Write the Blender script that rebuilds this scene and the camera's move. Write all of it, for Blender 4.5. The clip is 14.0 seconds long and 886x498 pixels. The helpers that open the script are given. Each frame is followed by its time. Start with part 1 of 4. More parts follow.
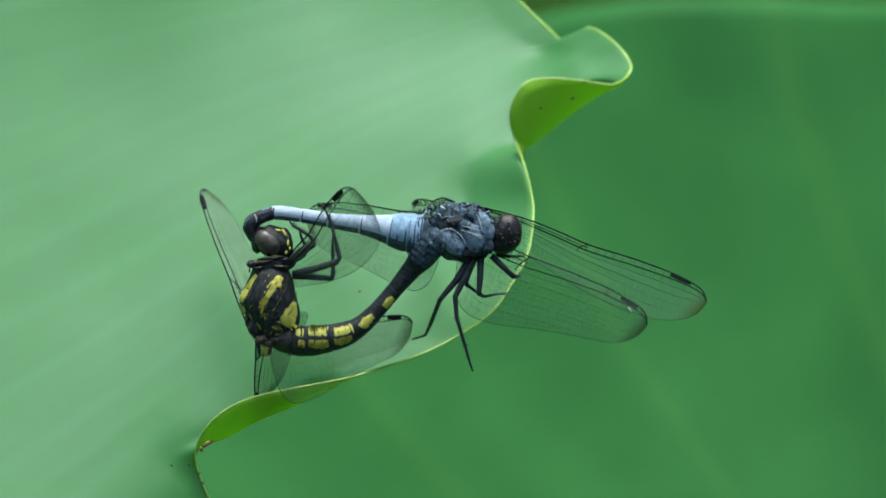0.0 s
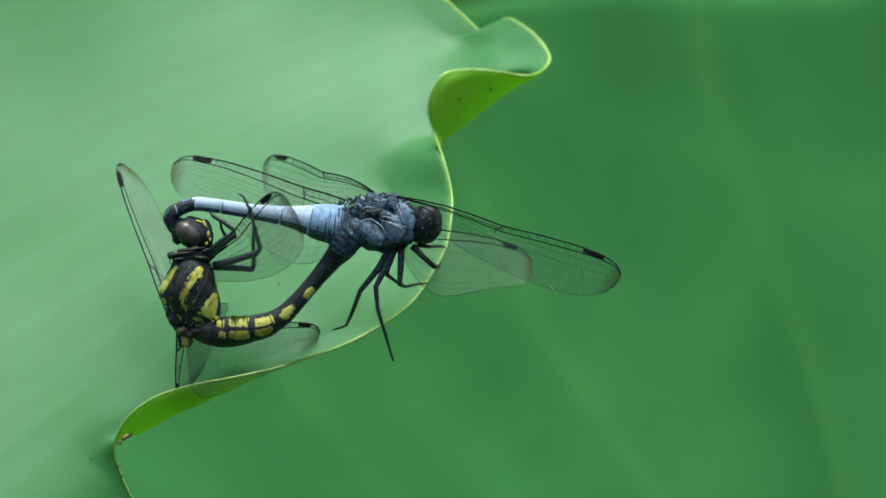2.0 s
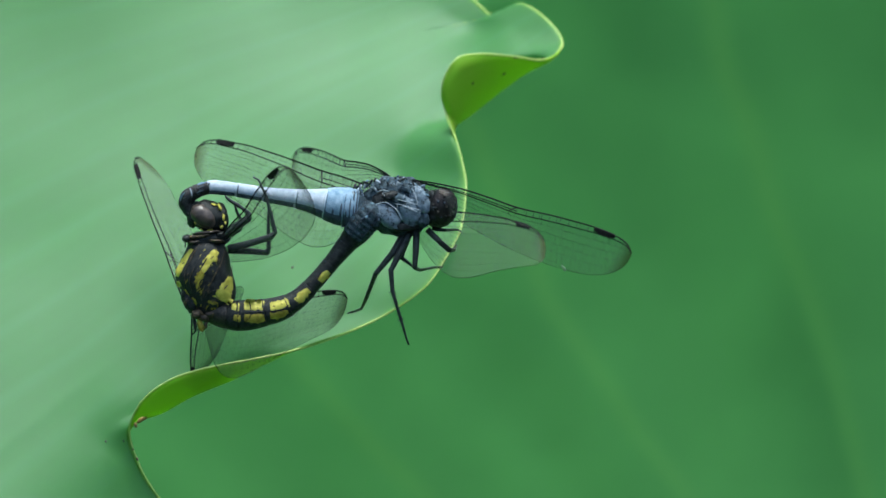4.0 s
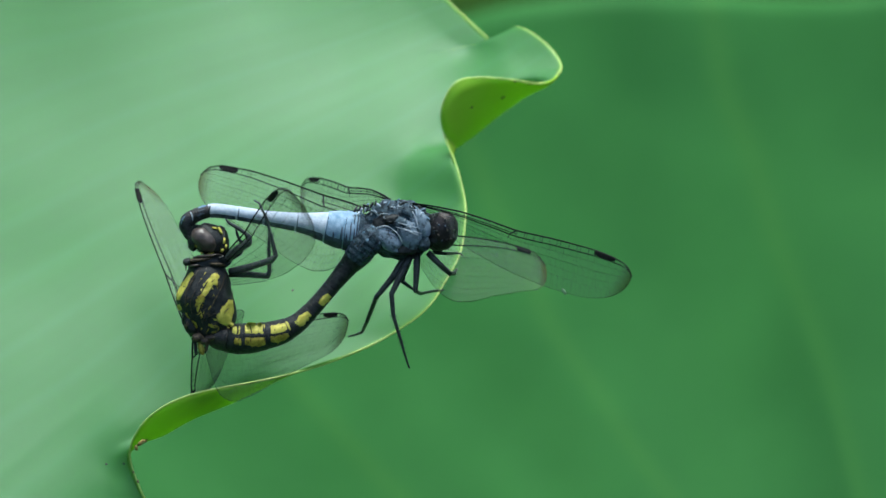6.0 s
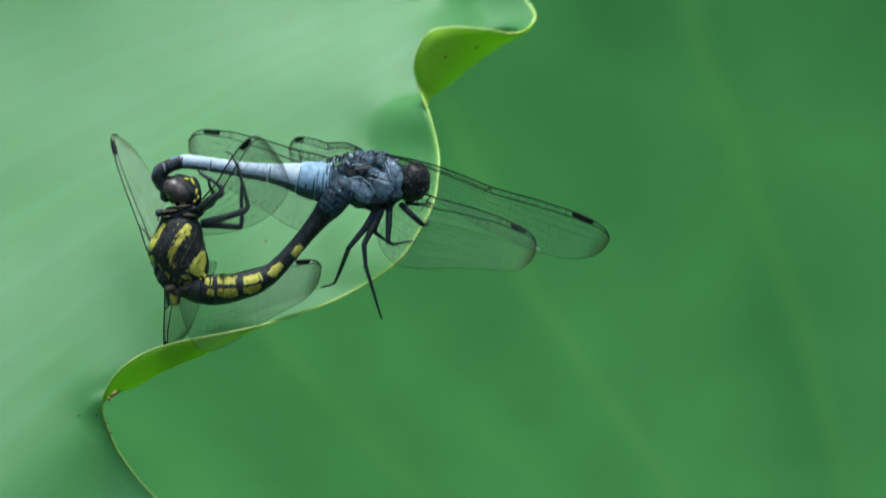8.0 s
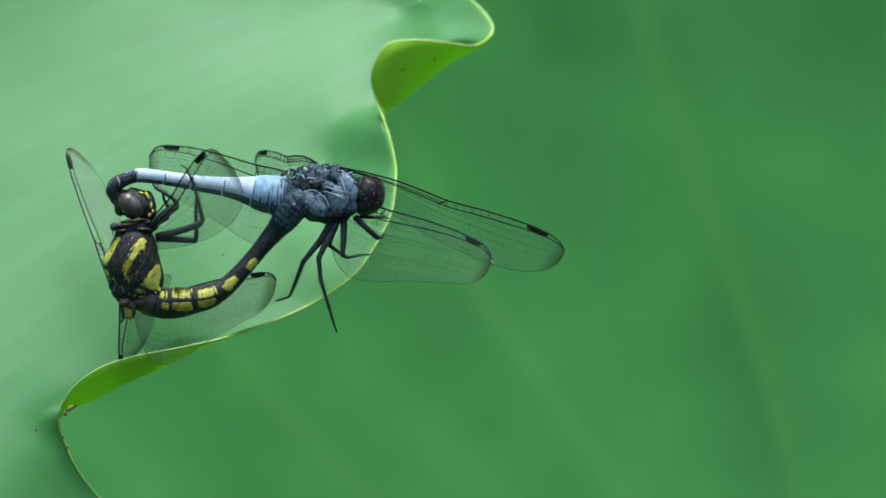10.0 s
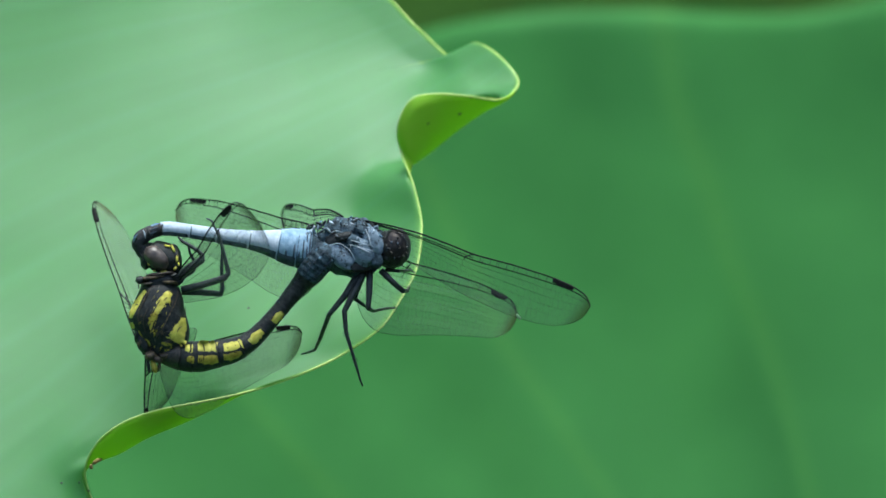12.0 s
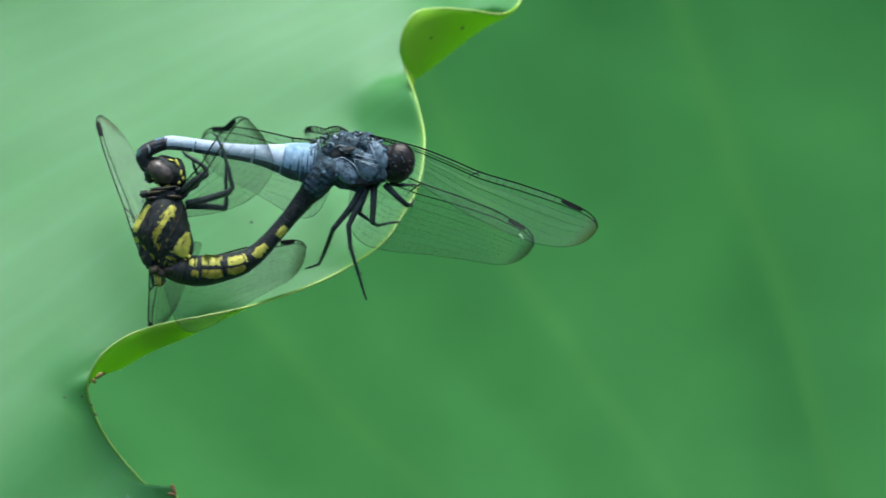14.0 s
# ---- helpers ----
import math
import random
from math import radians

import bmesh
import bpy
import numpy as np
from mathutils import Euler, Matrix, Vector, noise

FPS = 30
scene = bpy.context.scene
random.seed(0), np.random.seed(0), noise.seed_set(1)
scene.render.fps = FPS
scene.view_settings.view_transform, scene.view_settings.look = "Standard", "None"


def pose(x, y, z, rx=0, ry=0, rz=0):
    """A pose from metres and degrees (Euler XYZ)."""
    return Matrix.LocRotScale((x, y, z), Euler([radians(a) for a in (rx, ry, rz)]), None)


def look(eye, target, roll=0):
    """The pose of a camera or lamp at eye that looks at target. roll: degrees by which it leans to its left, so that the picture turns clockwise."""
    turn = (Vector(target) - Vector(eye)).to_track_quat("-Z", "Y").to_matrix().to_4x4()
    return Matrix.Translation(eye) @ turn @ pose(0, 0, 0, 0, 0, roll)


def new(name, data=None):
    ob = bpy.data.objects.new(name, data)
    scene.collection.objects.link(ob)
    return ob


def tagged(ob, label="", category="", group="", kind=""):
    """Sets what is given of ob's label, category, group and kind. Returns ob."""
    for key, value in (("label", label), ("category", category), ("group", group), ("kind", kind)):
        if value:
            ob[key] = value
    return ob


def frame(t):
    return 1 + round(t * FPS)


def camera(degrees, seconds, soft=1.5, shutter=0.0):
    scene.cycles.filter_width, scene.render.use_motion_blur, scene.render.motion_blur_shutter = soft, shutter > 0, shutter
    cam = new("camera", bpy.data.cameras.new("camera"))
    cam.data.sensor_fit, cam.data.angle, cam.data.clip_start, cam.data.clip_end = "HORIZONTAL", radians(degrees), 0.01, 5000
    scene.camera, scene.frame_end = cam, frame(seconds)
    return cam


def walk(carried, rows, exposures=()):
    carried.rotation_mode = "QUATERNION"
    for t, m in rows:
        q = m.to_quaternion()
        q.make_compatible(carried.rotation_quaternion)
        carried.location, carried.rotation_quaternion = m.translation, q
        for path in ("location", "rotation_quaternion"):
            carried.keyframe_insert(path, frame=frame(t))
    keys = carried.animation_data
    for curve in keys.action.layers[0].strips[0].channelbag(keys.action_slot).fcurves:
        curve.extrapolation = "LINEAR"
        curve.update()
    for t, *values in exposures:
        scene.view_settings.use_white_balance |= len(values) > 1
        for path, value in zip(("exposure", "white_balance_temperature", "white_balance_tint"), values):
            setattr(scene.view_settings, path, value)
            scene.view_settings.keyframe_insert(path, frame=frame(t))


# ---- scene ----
# The chart: tenths of a millimetre on an upright-ish sheet through the insects that faces the camera,
# x to the right, y down, w out of the sheet towards the camera. The sheet leans back by STAGE.
STAGE = pose(0, 0, 1.10, 65, 0, 0)
REACH = 1.5                      # camera to sheet, metres
EYE = STAGE @ Vector((0, 0, REACH))


def at(x, y, w=0.0):
    """Metres in the sheet's space for a place on the chart, spread as the view spreads with depth."""
    k = (REACH - w * 1e-4) / REACH
    return Vector(((x - 784) * 1e-4 * k, (441 - y) * 1e-4 * k, w * 1e-4))


# ---- camera ----
cam = camera(2 * math.degrees(math.atan(0.0784 / REACH)), 14.0, soft=1.6, shutter=0.3)
cam.data.dof.use_dof = True
cam.data.dof.focus_distance = REACH
cam.data.dof.aperture_fstop = 20.0
# seconds, and how far the view has slid from the chart, right and down
DRIFT = [
    (0, 140.9, 16.9),
    (0.5, 127.1, -41.3),
    (1, 99.6, 4.6),
    (1.5, 10.8, 21.4),
    (2, 0.0, 0.0),
    (2.5, 9.2, 1.5),
    (3, 7.6, -29.1),
    (3.2, 1.5, -53.6),
    (5.3, 79.4, 21.5),
    (5.5, 63.3, 12.2),
    (6, 28.0, 12.2),
    (6.5, 38.7, -76.5),
    (7, 43.3, -148.5),
    (7.5, 2.0, -147.0),
    (8, -20.9, -75.0),
    (8.2, -36.3, -15.3),
    (10.3, -127.7, -54.4),
    (10.5, -147.6, -52.0),
    (11, -157.6, -41.3),
    (11.5, -97.0, 2.5),
    (12, -55.7, 42.8),
    (12.5, -43.5, 64.0),
    (13, -81.0, 51.0),
    (13.5, 56.1, -55.5),
    (14, -48.1, -109.0),
]
walk(cam, [(t, look(EYE, STAGE @ at(784 - dx, 441 - dy))) for t, dx, dy in DRIFT],
     exposures=[(0.0, 1.0), (8.2, 1.0), (10.3, 1.14), (14.0, 1.17)])

# ---- light ----
world = bpy.data.worlds.new("sky")
scene.world = world
world.use_nodes = True
wn = world.node_tree.nodes
sky = wn.new("ShaderNodeTexSky")
sky.sky_type = "NISHITA"
sky.sun_disc = False
sky.sun_elevation, sky.sun_rotation = radians(73), radians(10)
sky.air_density, sky.dust_density, sky.ozone_density = 1.0, 3.5, 1.5
world.node_tree.links.new(sky.outputs["Color"], wn["Background"].inputs["Color"])
wn["Background"].inputs["Strength"].default_value = 0.15
sun = new("sun", bpy.data.lights.new("sun", "SUN"))
sun.data.energy, sun.data.angle, sun.data.color = 1.5, radians(25), (1.0, 0.97, 0.9)
sun.matrix_world = look((0.3, 1.6, 6.6), (0, 0, 1.1))


# ---- materials ----
def material(name):
    m = bpy.data.materials.new(name)
    m.use_nodes = True
    return m, m.node_tree.nodes, m.node_tree.links, m.node_tree.nodes["Principled BSDF"]


def ramp(nodes, stops):
    r = nodes.new("ShaderNodeValToRGB")
    while len(r.color_ramp.elements) < len(stops):
        r.color_ramp.elements.new(0.5)
    for e, (p, c) in zip(r.color_ramp.elements, stops):
        e.position, e.color = p, (*c, 1)
    return r


def noisy(nodes, links, scale, detail=4.0, rough=0.6, kind="Object"):
    tc = nodes.new("ShaderNodeTexCoord")
    n = nodes.new("ShaderNodeTexNoise")
    n.inputs["Scale"].default_value = scale
    n.inputs["Detail"].default_value = detail
    n.inputs["Roughness"].default_value = rough
    links.new(tc.outputs[kind], n.inputs["Vector"])
    return n


def bump_on(nodes, links, b, source, strength, distance):
    bump = nodes.new("ShaderNodeBump")
    bump.inputs["Strength"].default_value = strength
    bump.inputs["Distance"].default_value = distance
    links.new(source, bump.inputs["Height"])
    links.new(bump.outputs["Normal"], b.inputs["Normal"])


def shell(name, dark, light, scale, roughness=0.4, bump=0.3, spec=0.5, coat=0.0):
    """Insect cuticle: two tones in fine and coarse mottling, with a little relief."""
    m, n, l, b = material(name)
    a = noisy(n, l, scale, 5)
    r = ramp(n, [(0.35, dark), (0.68, light)])
    l.new(a.outputs["Fac"], r.inputs["Fac"])
    l.new(r.outputs["Color"], b.inputs["Base Color"])
    b.inputs["Roughness"].default_value = roughness
    b.inputs["Specular IOR Level"].default_value = spec
    b.inputs["Specular Tint"].default_value = (0.78, 0.94, 1.0, 1)
    b.inputs["Coat Weight"].default_value = coat
    f = noisy(n, l, scale * 4, 3)
    bump_on(n, l, b, f.outputs["Fac"], bump, 0.0002)
    return m


def flecked(name, dark, light, dirt_or_glint, scale, amount=0.5, roughness=0.45):
    """Cuticle whose colour is broken by a fine net and flecks of dark dirt; on the male's black end joints pale flecks
    paint glints.
    """
    m, n, l, b = material(name)
    a = noisy(n, l, scale, 5)
    r = ramp(n, [(0.35, dark), (0.65, light)])
    l.new(a.outputs["Fac"], r.inputs["Fac"])
    f = noisy(n, l, scale * 2.3, 6, 0.75)
    k = ramp(n, [(0.30 + 0.15 * amount, (1, 1, 1)), (0.40 + 0.15 * amount, (0, 0, 0))])
    l.new(f.outputs["Fac"], k.inputs["Fac"])
    mix = n.new("ShaderNodeMix")
    mix.data_type = "RGBA"
    l.new(k.outputs["Color"], mix.inputs["Factor"])
    l.new(r.outputs["Color"], mix.inputs["A"])
    mix.inputs["B"].default_value = (*dirt_or_glint, 1)
    l.new(mix.outputs["Result"], b.inputs["Base Color"])
    b.inputs["Roughness"].default_value = roughness
    b.inputs["Specular IOR Level"].default_value = 0.35
    bump_on(n, l, b, f.outputs["Fac"], 0.6, 0.0002)
    return m


BLUE_MID = shell("pruinose_mid_blue", (0.14, 0.28, 0.40), (0.30, 0.47, 0.60), 900, 0.75, 0.4, 0.3)
BLUE = shell("pruinose_blue", (0.32, 0.45, 0.54), (0.49, 0.61, 0.69), 900, 0.75, 0.4, 0.3)
FLANK = shell("flank_slate", (0.025, 0.042, 0.060), (0.085, 0.125, 0.165), 800, 0.7, 0.5, 0.3)
SLATE = shell("pruinose_slate", (0.060, 0.13, 0.18), (0.19, 0.34, 0.43), 800, 0.75, 0.6, 0.3)
BLUE_DARK = shell("dark_slate", (0.006, 0.015, 0.021), (0.075, 0.135, 0.170), 1100, 0.7, 0.8, 0.3)
BLACK = shell("black_cuticle", (0.010, 0.013, 0.013), (0.034, 0.042, 0.041), 1200, 0.42, 0.7, 0.25)
LEGBLACK = shell("leg_black", (0.010, 0.016, 0.016), (0.036, 0.050, 0.048), 1500, 0.45, 0.4, 0.3)
YELLOW = flecked("yellow_cuticle", (0.40, 0.41, 0.05), (0.64, 0.65, 0.12), (0.12, 0.10, 0.015), 900, 0.0)
OLIVE = flecked("olive_cuticle", (0.24, 0.21, 0.025), (0.50, 0.46, 0.06), (0.05, 0.04, 0.01), 1000, 0.3)
UMBER = flecked("umber_cuticle", (0.020, 0.018, 0.012), (0.065, 0.055, 0.036), (0.18, 0.15, 0.07), 800, 0.5)
# black for the male's end joints, its grey flecks painting glints of light
GLINTED = flecked("glinted_black", (0.004, 0.008, 0.010), (0.016, 0.022, 0.026), (0.11, 0.13, 0.14), 900, 0.3, 0.5)
PATCHED = flecked("patched_slate", (0.10, 0.17, 0.22), (0.22, 0.33, 0.41), (0.02, 0.035, 0.045), 420, 0.55, 0.7)
PALE = shell("pale_streak", (0.16, 0.24, 0.28), (0.48, 0.60, 0.66), 1500, 0.6, 0.3)
EYE_DARK = flecked("eye_dark", (0.003, 0.004, 0.004), (0.014, 0.014, 0.013), (0.050, 0.046, 0.042), 260, 0.6, 0.4)
EYE_BROWN = shell("eye_brown", (0.045, 0.038, 0.032), (0.105, 0.088, 0.072), 700, 0.32, 0.2, 0.5)
FACE = shell("face_brown", (0.006, 0.007, 0.006), (0.050, 0.044, 0.034), 2200, 0.45, 0.5)


def wing_film(span, milk):
    """Clear wing skin for a wing of that span: mostly see-through, a faint milky body and gloss; an amber stain at the tip."""
    m, n, l, b = material("wing_film")
    tc = n.new("ShaderNodeTexCoord")
    sep = n.new("ShaderNodeSeparateXYZ")
    l.new(tc.outputs["Object"], sep.inputs["Vector"])
    # the stain hugs the hind side of the tip
    lean = n.new("ShaderNodeMath")
    lean.operation = "MULTIPLY_ADD"
    lean.inputs[1].default_value = -0.35
    l.new(sep.outputs["Y"], lean.inputs[0])
    l.new(sep.outputs["X"], lean.inputs[2])
    mr = n.new("ShaderNodeMapRange")
    mr.interpolation_type = "SMOOTHSTEP"
    mr.inputs["From Min"].default_value, mr.inputs["From Max"].default_value = span - 0.0034, span + 0.0002
    l.new(lean.outputs[0], mr.inputs["Value"])
    mix = n.new("ShaderNodeMix")
    mix.data_type = "RGBA"
    mix.inputs["A"].default_value, mix.inputs["B"].default_value = (0.26, 0.35, 0.27, 1), (0.075, 0.060, 0.010, 1)
    l.new(mr.outputs["Result"], mix.inputs["Factor"])
    l.new(mix.outputs["Result"], b.inputs["Base Color"])
    al = n.new("ShaderNodeMapRange")
    al.inputs["To Min"].default_value, al.inputs["To Max"].default_value = milk, 0.68
    l.new(mr.outputs["Result"], al.inputs["Value"])
    l.new(al.outputs["Result"], b.inputs["Alpha"])
    b.inputs["Roughness"].default_value = 0.4
    b.inputs["Specular IOR Level"].default_value = 0.06
    # fine pleats between the veins, and a slow buckle
    f = noisy(n, l, 700, 2)
    bump_on(n, l, b, f.outputs["Fac"], 0.3, 0.0003)
    return m


VEIN = shell("wing_vein", (0.008, 0.010, 0.009), (0.022, 0.024, 0.022), 1500, 0.8, 0.1, 0.1)


def leaf_skin(name, top, top2, under, vein, fan, rib, gloss, show, through_=0.4, spec=0.5, width=0.11):
    """Waxy lotus blade: two green tones, branching ribs that fan from a point, paler translucent underside by its own object."""
    m, n, l, b = material(name)
    out = n["Material Output"]
    big = noisy(n, l, 30, 5, 0.55)
    fine = noisy(n, l, 260, 6, 0.7)
    r = ramp(n, [(0.3, top), (0.7, top2)])
    l.new(big.outputs["Fac"], r.inputs["Fac"])
    # ribs: thin lines at even angles round the fan's point
    tc = n.new("ShaderNodeTexCoord")
    mp = n.new("ShaderNodeMapping")
    mp.inputs["Location"].default_value = (-fan[0], -fan[1], 0)
    l.new(tc.outputs["Object"], mp.inputs["Vector"])
    sep = n.new("ShaderNodeSeparateXYZ")
    l.new(mp.outputs["Vector"], sep.inputs["Vector"])
    ang = n.new("ShaderNodeMath")
    ang.operation = "ARCTAN2"
    l.new(sep.outputs["Y"], ang.inputs[0])
    l.new(sep.outputs["X"], ang.inputs[1])
    wob = noisy(n, l, 9, 2)
    wm = n.new("ShaderNodeMath")
    wm.operation = "MULTIPLY_ADD"
    wm.inputs[1].default_value = 0.10
    l.new(wob.outputs["Fac"], wm.inputs[0])
    l.new(ang.outputs[0], wm.inputs[2])
    sc = n.new("ShaderNodeMath")
    sc.operation = "MULTIPLY"
    sc.inputs[1].default_value = rib
    l.new(wm.outputs[0], sc.inputs[0])
    fr = n.new("ShaderNodeMath")
    fr.operation = "PINGPONG"
    fr.inputs[1].default_value = 0.5
    l.new(sc.outputs[0], fr.inputs[0])
    line = n.new("ShaderNodeMapRange")
    line.interpolation_type = "SMOOTHSTEP"
    line.inputs["From Min"].default_value, line.inputs["From Max"].default_value = width, 0.0
    l.new(fr.outputs[0], line.inputs["Value"])
    soft = n.new("ShaderNodeMath")
    soft.operation = "MULTIPLY"
    soft.inputs[1].default_value = show
    l.new(line.outputs["Result"], soft.inputs[0])
    mix = n.new("ShaderNodeMix")
    mix.data_type = "RGBA"
    l.new(soft.outputs[0], mix.inputs["Factor"])
    l.new(r.outputs["Color"], mix.inputs["A"])
    mix.inputs["B"].default_value = (*vein, 1)
    # streaks along the ribs
    rad = n.new("ShaderNodeVectorMath")
    rad.operation = "LENGTH"
    l.new(mp.outputs["Vector"], rad.inputs[0])
    cmb = n.new("ShaderNodeCombineXYZ")
    l.new(wm.outputs[0], cmb.inputs["X"])
    l.new(rad.outputs["Value"], cmb.inputs["Y"])
    stretch = n.new("ShaderNodeMapping")
    stretch.inputs["Scale"].default_value = (rib * 2.2, 14, 1)
    l.new(cmb.outputs[0], stretch.inputs["Vector"])
    sn = n.new("ShaderNodeTexNoise")
    sn.inputs["Scale"].default_value, sn.inputs["Detail"].default_value = 1.0, 4.0
    l.new(stretch.outputs[0], sn.inputs["Vector"])
    sr = ramp(n, [(0.3, (0.88, 0.91, 0.88)), (0.7, (1.10, 1.06, 1.11))])
    l.new(sn.outputs["Fac"], sr.inputs["Fac"])
    tone = n.new("ShaderNodeMix")
    tone.data_type, tone.blend_type = "RGBA", "MULTIPLY"
    tone.inputs["Factor"].default_value = 1.0
    l.new(mix.outputs["Result"], tone.inputs["A"])
    l.new(sr.outputs["Color"], tone.inputs["B"])
    # the thin margin is yellower
    at_edge = n.new("ShaderNodeAttribute")
    at_edge.attribute_name = "margin"
    rimmed = n.new("ShaderNodeMix")
    rimmed.data_type = "RGBA"
    l.new(at_edge.outputs["Fac"], rimmed.inputs["Factor"])
    l.new(tone.outputs["Result"], rimmed.inputs["A"])
    rimmed.inputs["B"].default_value = (0.20, 0.50, 0.03, 1)
    l.new(rimmed.outputs["Result"], b.inputs["Base Color"])
    # the wax bloom is uneven: duller and shinier patches
    patch = noisy(n, l, 22, 3, 0.55)
    wax = n.new("ShaderNodeMapRange")
    wax.inputs["From Min"].default_value, wax.inputs["From Max"].default_value = 0.3, 0.7
    wax.inputs["To Min"].default_value, wax.inputs["To Max"].default_value = gloss + 0.08, gloss - 0.08
    l.new(patch.outputs["Fac"], wax.inputs["Value"])
    l.new(wax.outputs["Result"], b.inputs["Roughness"])
    b.inputs["Specular IOR Level"].default_value = spec
    b.inputs["Specular Tint"].default_value = (0.72, 0.92, 1.0, 1)
    add = n.new("ShaderNodeMath")
    add.operation = "MULTIPLY_ADD"
    add.inputs[1].default_value = 0.35
    l.new(fine.outputs["Fac"], add.inputs[0])
    l.new(line.outputs["Result"], add.inputs[2])
    bump_on(n, l, b, add.outputs[0], 0.05, 0.0003)
    tr = n.new("ShaderNodeBsdfTranslucent")
    tr.inputs["Color"].default_value = (*under, 1)
    ms = n.new("ShaderNodeMixShader")
    ms.inputs["Fac"].default_value = through_
    l.new(b.outputs[0], ms.inputs[1])
    l.new(tr.outputs[0], ms.inputs[2])
    l.new(ms.outputs[0], out.inputs["Surface"])
    return m


HEART = (-1300, 500)            # where the carrying leaf's ribs and stalk meet, on the chart


def place_of(x, y):
    v = at(x, y) - at(*HEART)
    return v.x, v.y


LEAF = leaf_skin("lotus_leaf", (0.046, 0.228, 0.050), (0.074, 0.288, 0.080), (0.24, 0.66, 0.06), (0.12, 0.42, 0.19),
                 place_of(1500, -280), 15.0, 0.48, 0.10, 0.40, 0.62, 0.18)
UNDER = leaf_skin("lotus_underside", (0.30, 0.58, 0.04), (0.39, 0.66, 0.06), (0.57, 0.88, 0.05), (0.30, 0.56, 0.03),
                  place_of(1500, -280), 15.0, 0.55, 0.2, 0.5)
RIM = shell("leaf_rim", (0.40, 0.66, 0.12), (0.54, 0.80, 0.22), 300, 0.5, 0.2)
SCAR = shell("pale_scar", (0.16, 0.36, 0.16), (0.26, 0.46, 0.24), 900, 0.6, 0.3)
DRIED = shell("dried_tip", (0.26, 0.12, 0.04), (0.50, 0.30, 0.14), 900, 0.7, 0.5)
BROWN = shell("withered_brown", (0.10, 0.055, 0.012), (0.34, 0.26, 0.06), 900, 0.7, 0.5)
RIBS = 24                       # main ribs of the broad leaf behind
BACKLEAF = leaf_skin("deep_lotus_leaf", (0.036, 0.210, 0.048), (0.058, 0.294, 0.068), (0.05, 0.32, 0.02), (0.09, 0.34, 0.07),
                     (0.0, 0.0), RIBS / (2 * math.pi), 0.6, 0.38, 0.4, 0.12, 0.07)
OLDLEAF = leaf_skin("old_lotus_leaf", (0.018, 0.075, 0.012), (0.045, 0.125, 0.018), (0.05, 0.12, 0.01), (0.05, 0.09, 0.02),
                    (0.0, 0.0), 15 / (2 * math.pi), 0.8, 0.3, 0.1, 0.08)
STALK = shell("stalk_green", (0.06, 0.18, 0.04), (0.12, 0.28, 0.07), 120, 0.6, 0.5)

m, n, l, b = material("pond_water")
b.inputs["Base Color"].default_value = (0.012, 0.022, 0.012, 1)
b.inputs["Roughness"].default_value = 0.06
wv = noisy(n, l, 7, 4)
bump_on(n, l, b, wv.outputs["Fac"], 0.15, 0.02)
WATER = m


# ---- mesh helpers ----
def smooth_knots(knots, count):
    """Even samples of a smooth curve through the knots (any number of columns)."""
    k = np.array(knots, float)
    seg = np.maximum(np.linalg.norm(np.diff(k[:, :3], axis=0), axis=1), 1e-9) ** 0.5
    u = np.concatenate([[0], np.cumsum(seg)])
    slope = np.gradient(k, u, axis=0)
    q = np.linspace(0, u[-1], count)
    i = np.clip(np.searchsorted(u, q, side="right") - 1, 0, len(u) - 2)
    h = (u[i + 1] - u[i])[:, None]
    s = ((q - u[i])[:, None]) / h
    return ((2 * s**3 - 3 * s**2 + 1) * k[i] + (s**3 - 2 * s**2 + s) * h * slope[i]
            + (-2 * s**3 + 3 * s**2) * k[i + 1] + (s**3 - s**2) * h * slope[i + 1])


def mesh_of(name, verts, faces, mat, smooth=True):
    me = bpy.data.meshes.new(name)
    me.from_pydata([tuple(v) for v in verts], [], faces)
    me.materials.append(mat)
    if smooth:
        me.polygons.foreach_set("use_smooth", [True] * len(me.polygons))
    me.update()
    return me


def part(name, me, parent, label=""):
    ob = new(name, me)
    ob.parent = parent
    return tagged(ob, label)


def grid_faces(rows, cols, wrap=False):
    out = []
    for i in range(rows - 1):
        for j in range(cols if wrap else cols - 1):
            k = (j + 1) % cols
            out.append((i * cols + j, i * cols + k, (i + 1) * cols + k, (i + 1) * cols + j))
    return out


def ring_frames(path):
    """For each place on the path: the way on, a side towards the camera, and the third."""
    p = np.array(path, float)
    d = np.gradient(p, axis=0)
    d /= np.linalg.norm(d, axis=1)[:, None] + 1e-12
    front = np.array([0, 0, 1.0]) - d * d[:, 2:3]
    bad = np.linalg.norm(front, axis=1) < 0.2
    front[bad] = np.cross(d[bad], np.array([1.0, 0, 0]))
    front /= np.linalg.norm(front, axis=1)[:, None] + 1e-12
    return p, d, front, np.cross(d, front)


def tube_verts(path, radii, sides, flat=1.0):
    p, d, a, b = ring_frames(path)
    ang = np.linspace(0, 2 * np.pi, sides, endpoint=False)
    r = np.array(radii, float)[:, None, None]
    return (p[:, None] + r * (flat * np.cos(ang)[None, :, None] * a[:, None] + np.sin(ang)[None, :, None] * b[:, None])).reshape(-1, 3)


def tube(name, path, radii, sides, mat, flat=1.0):
    v = tube_verts(path, radii, sides, flat)
    n_ = len(path)
    f = grid_faces(n_, sides, True)
    f.append(tuple(range(sides))[::-1])
    f.append(tuple(range((n_ - 1) * sides, n_ * sides)))
    return mesh_of(name, v, f, mat)


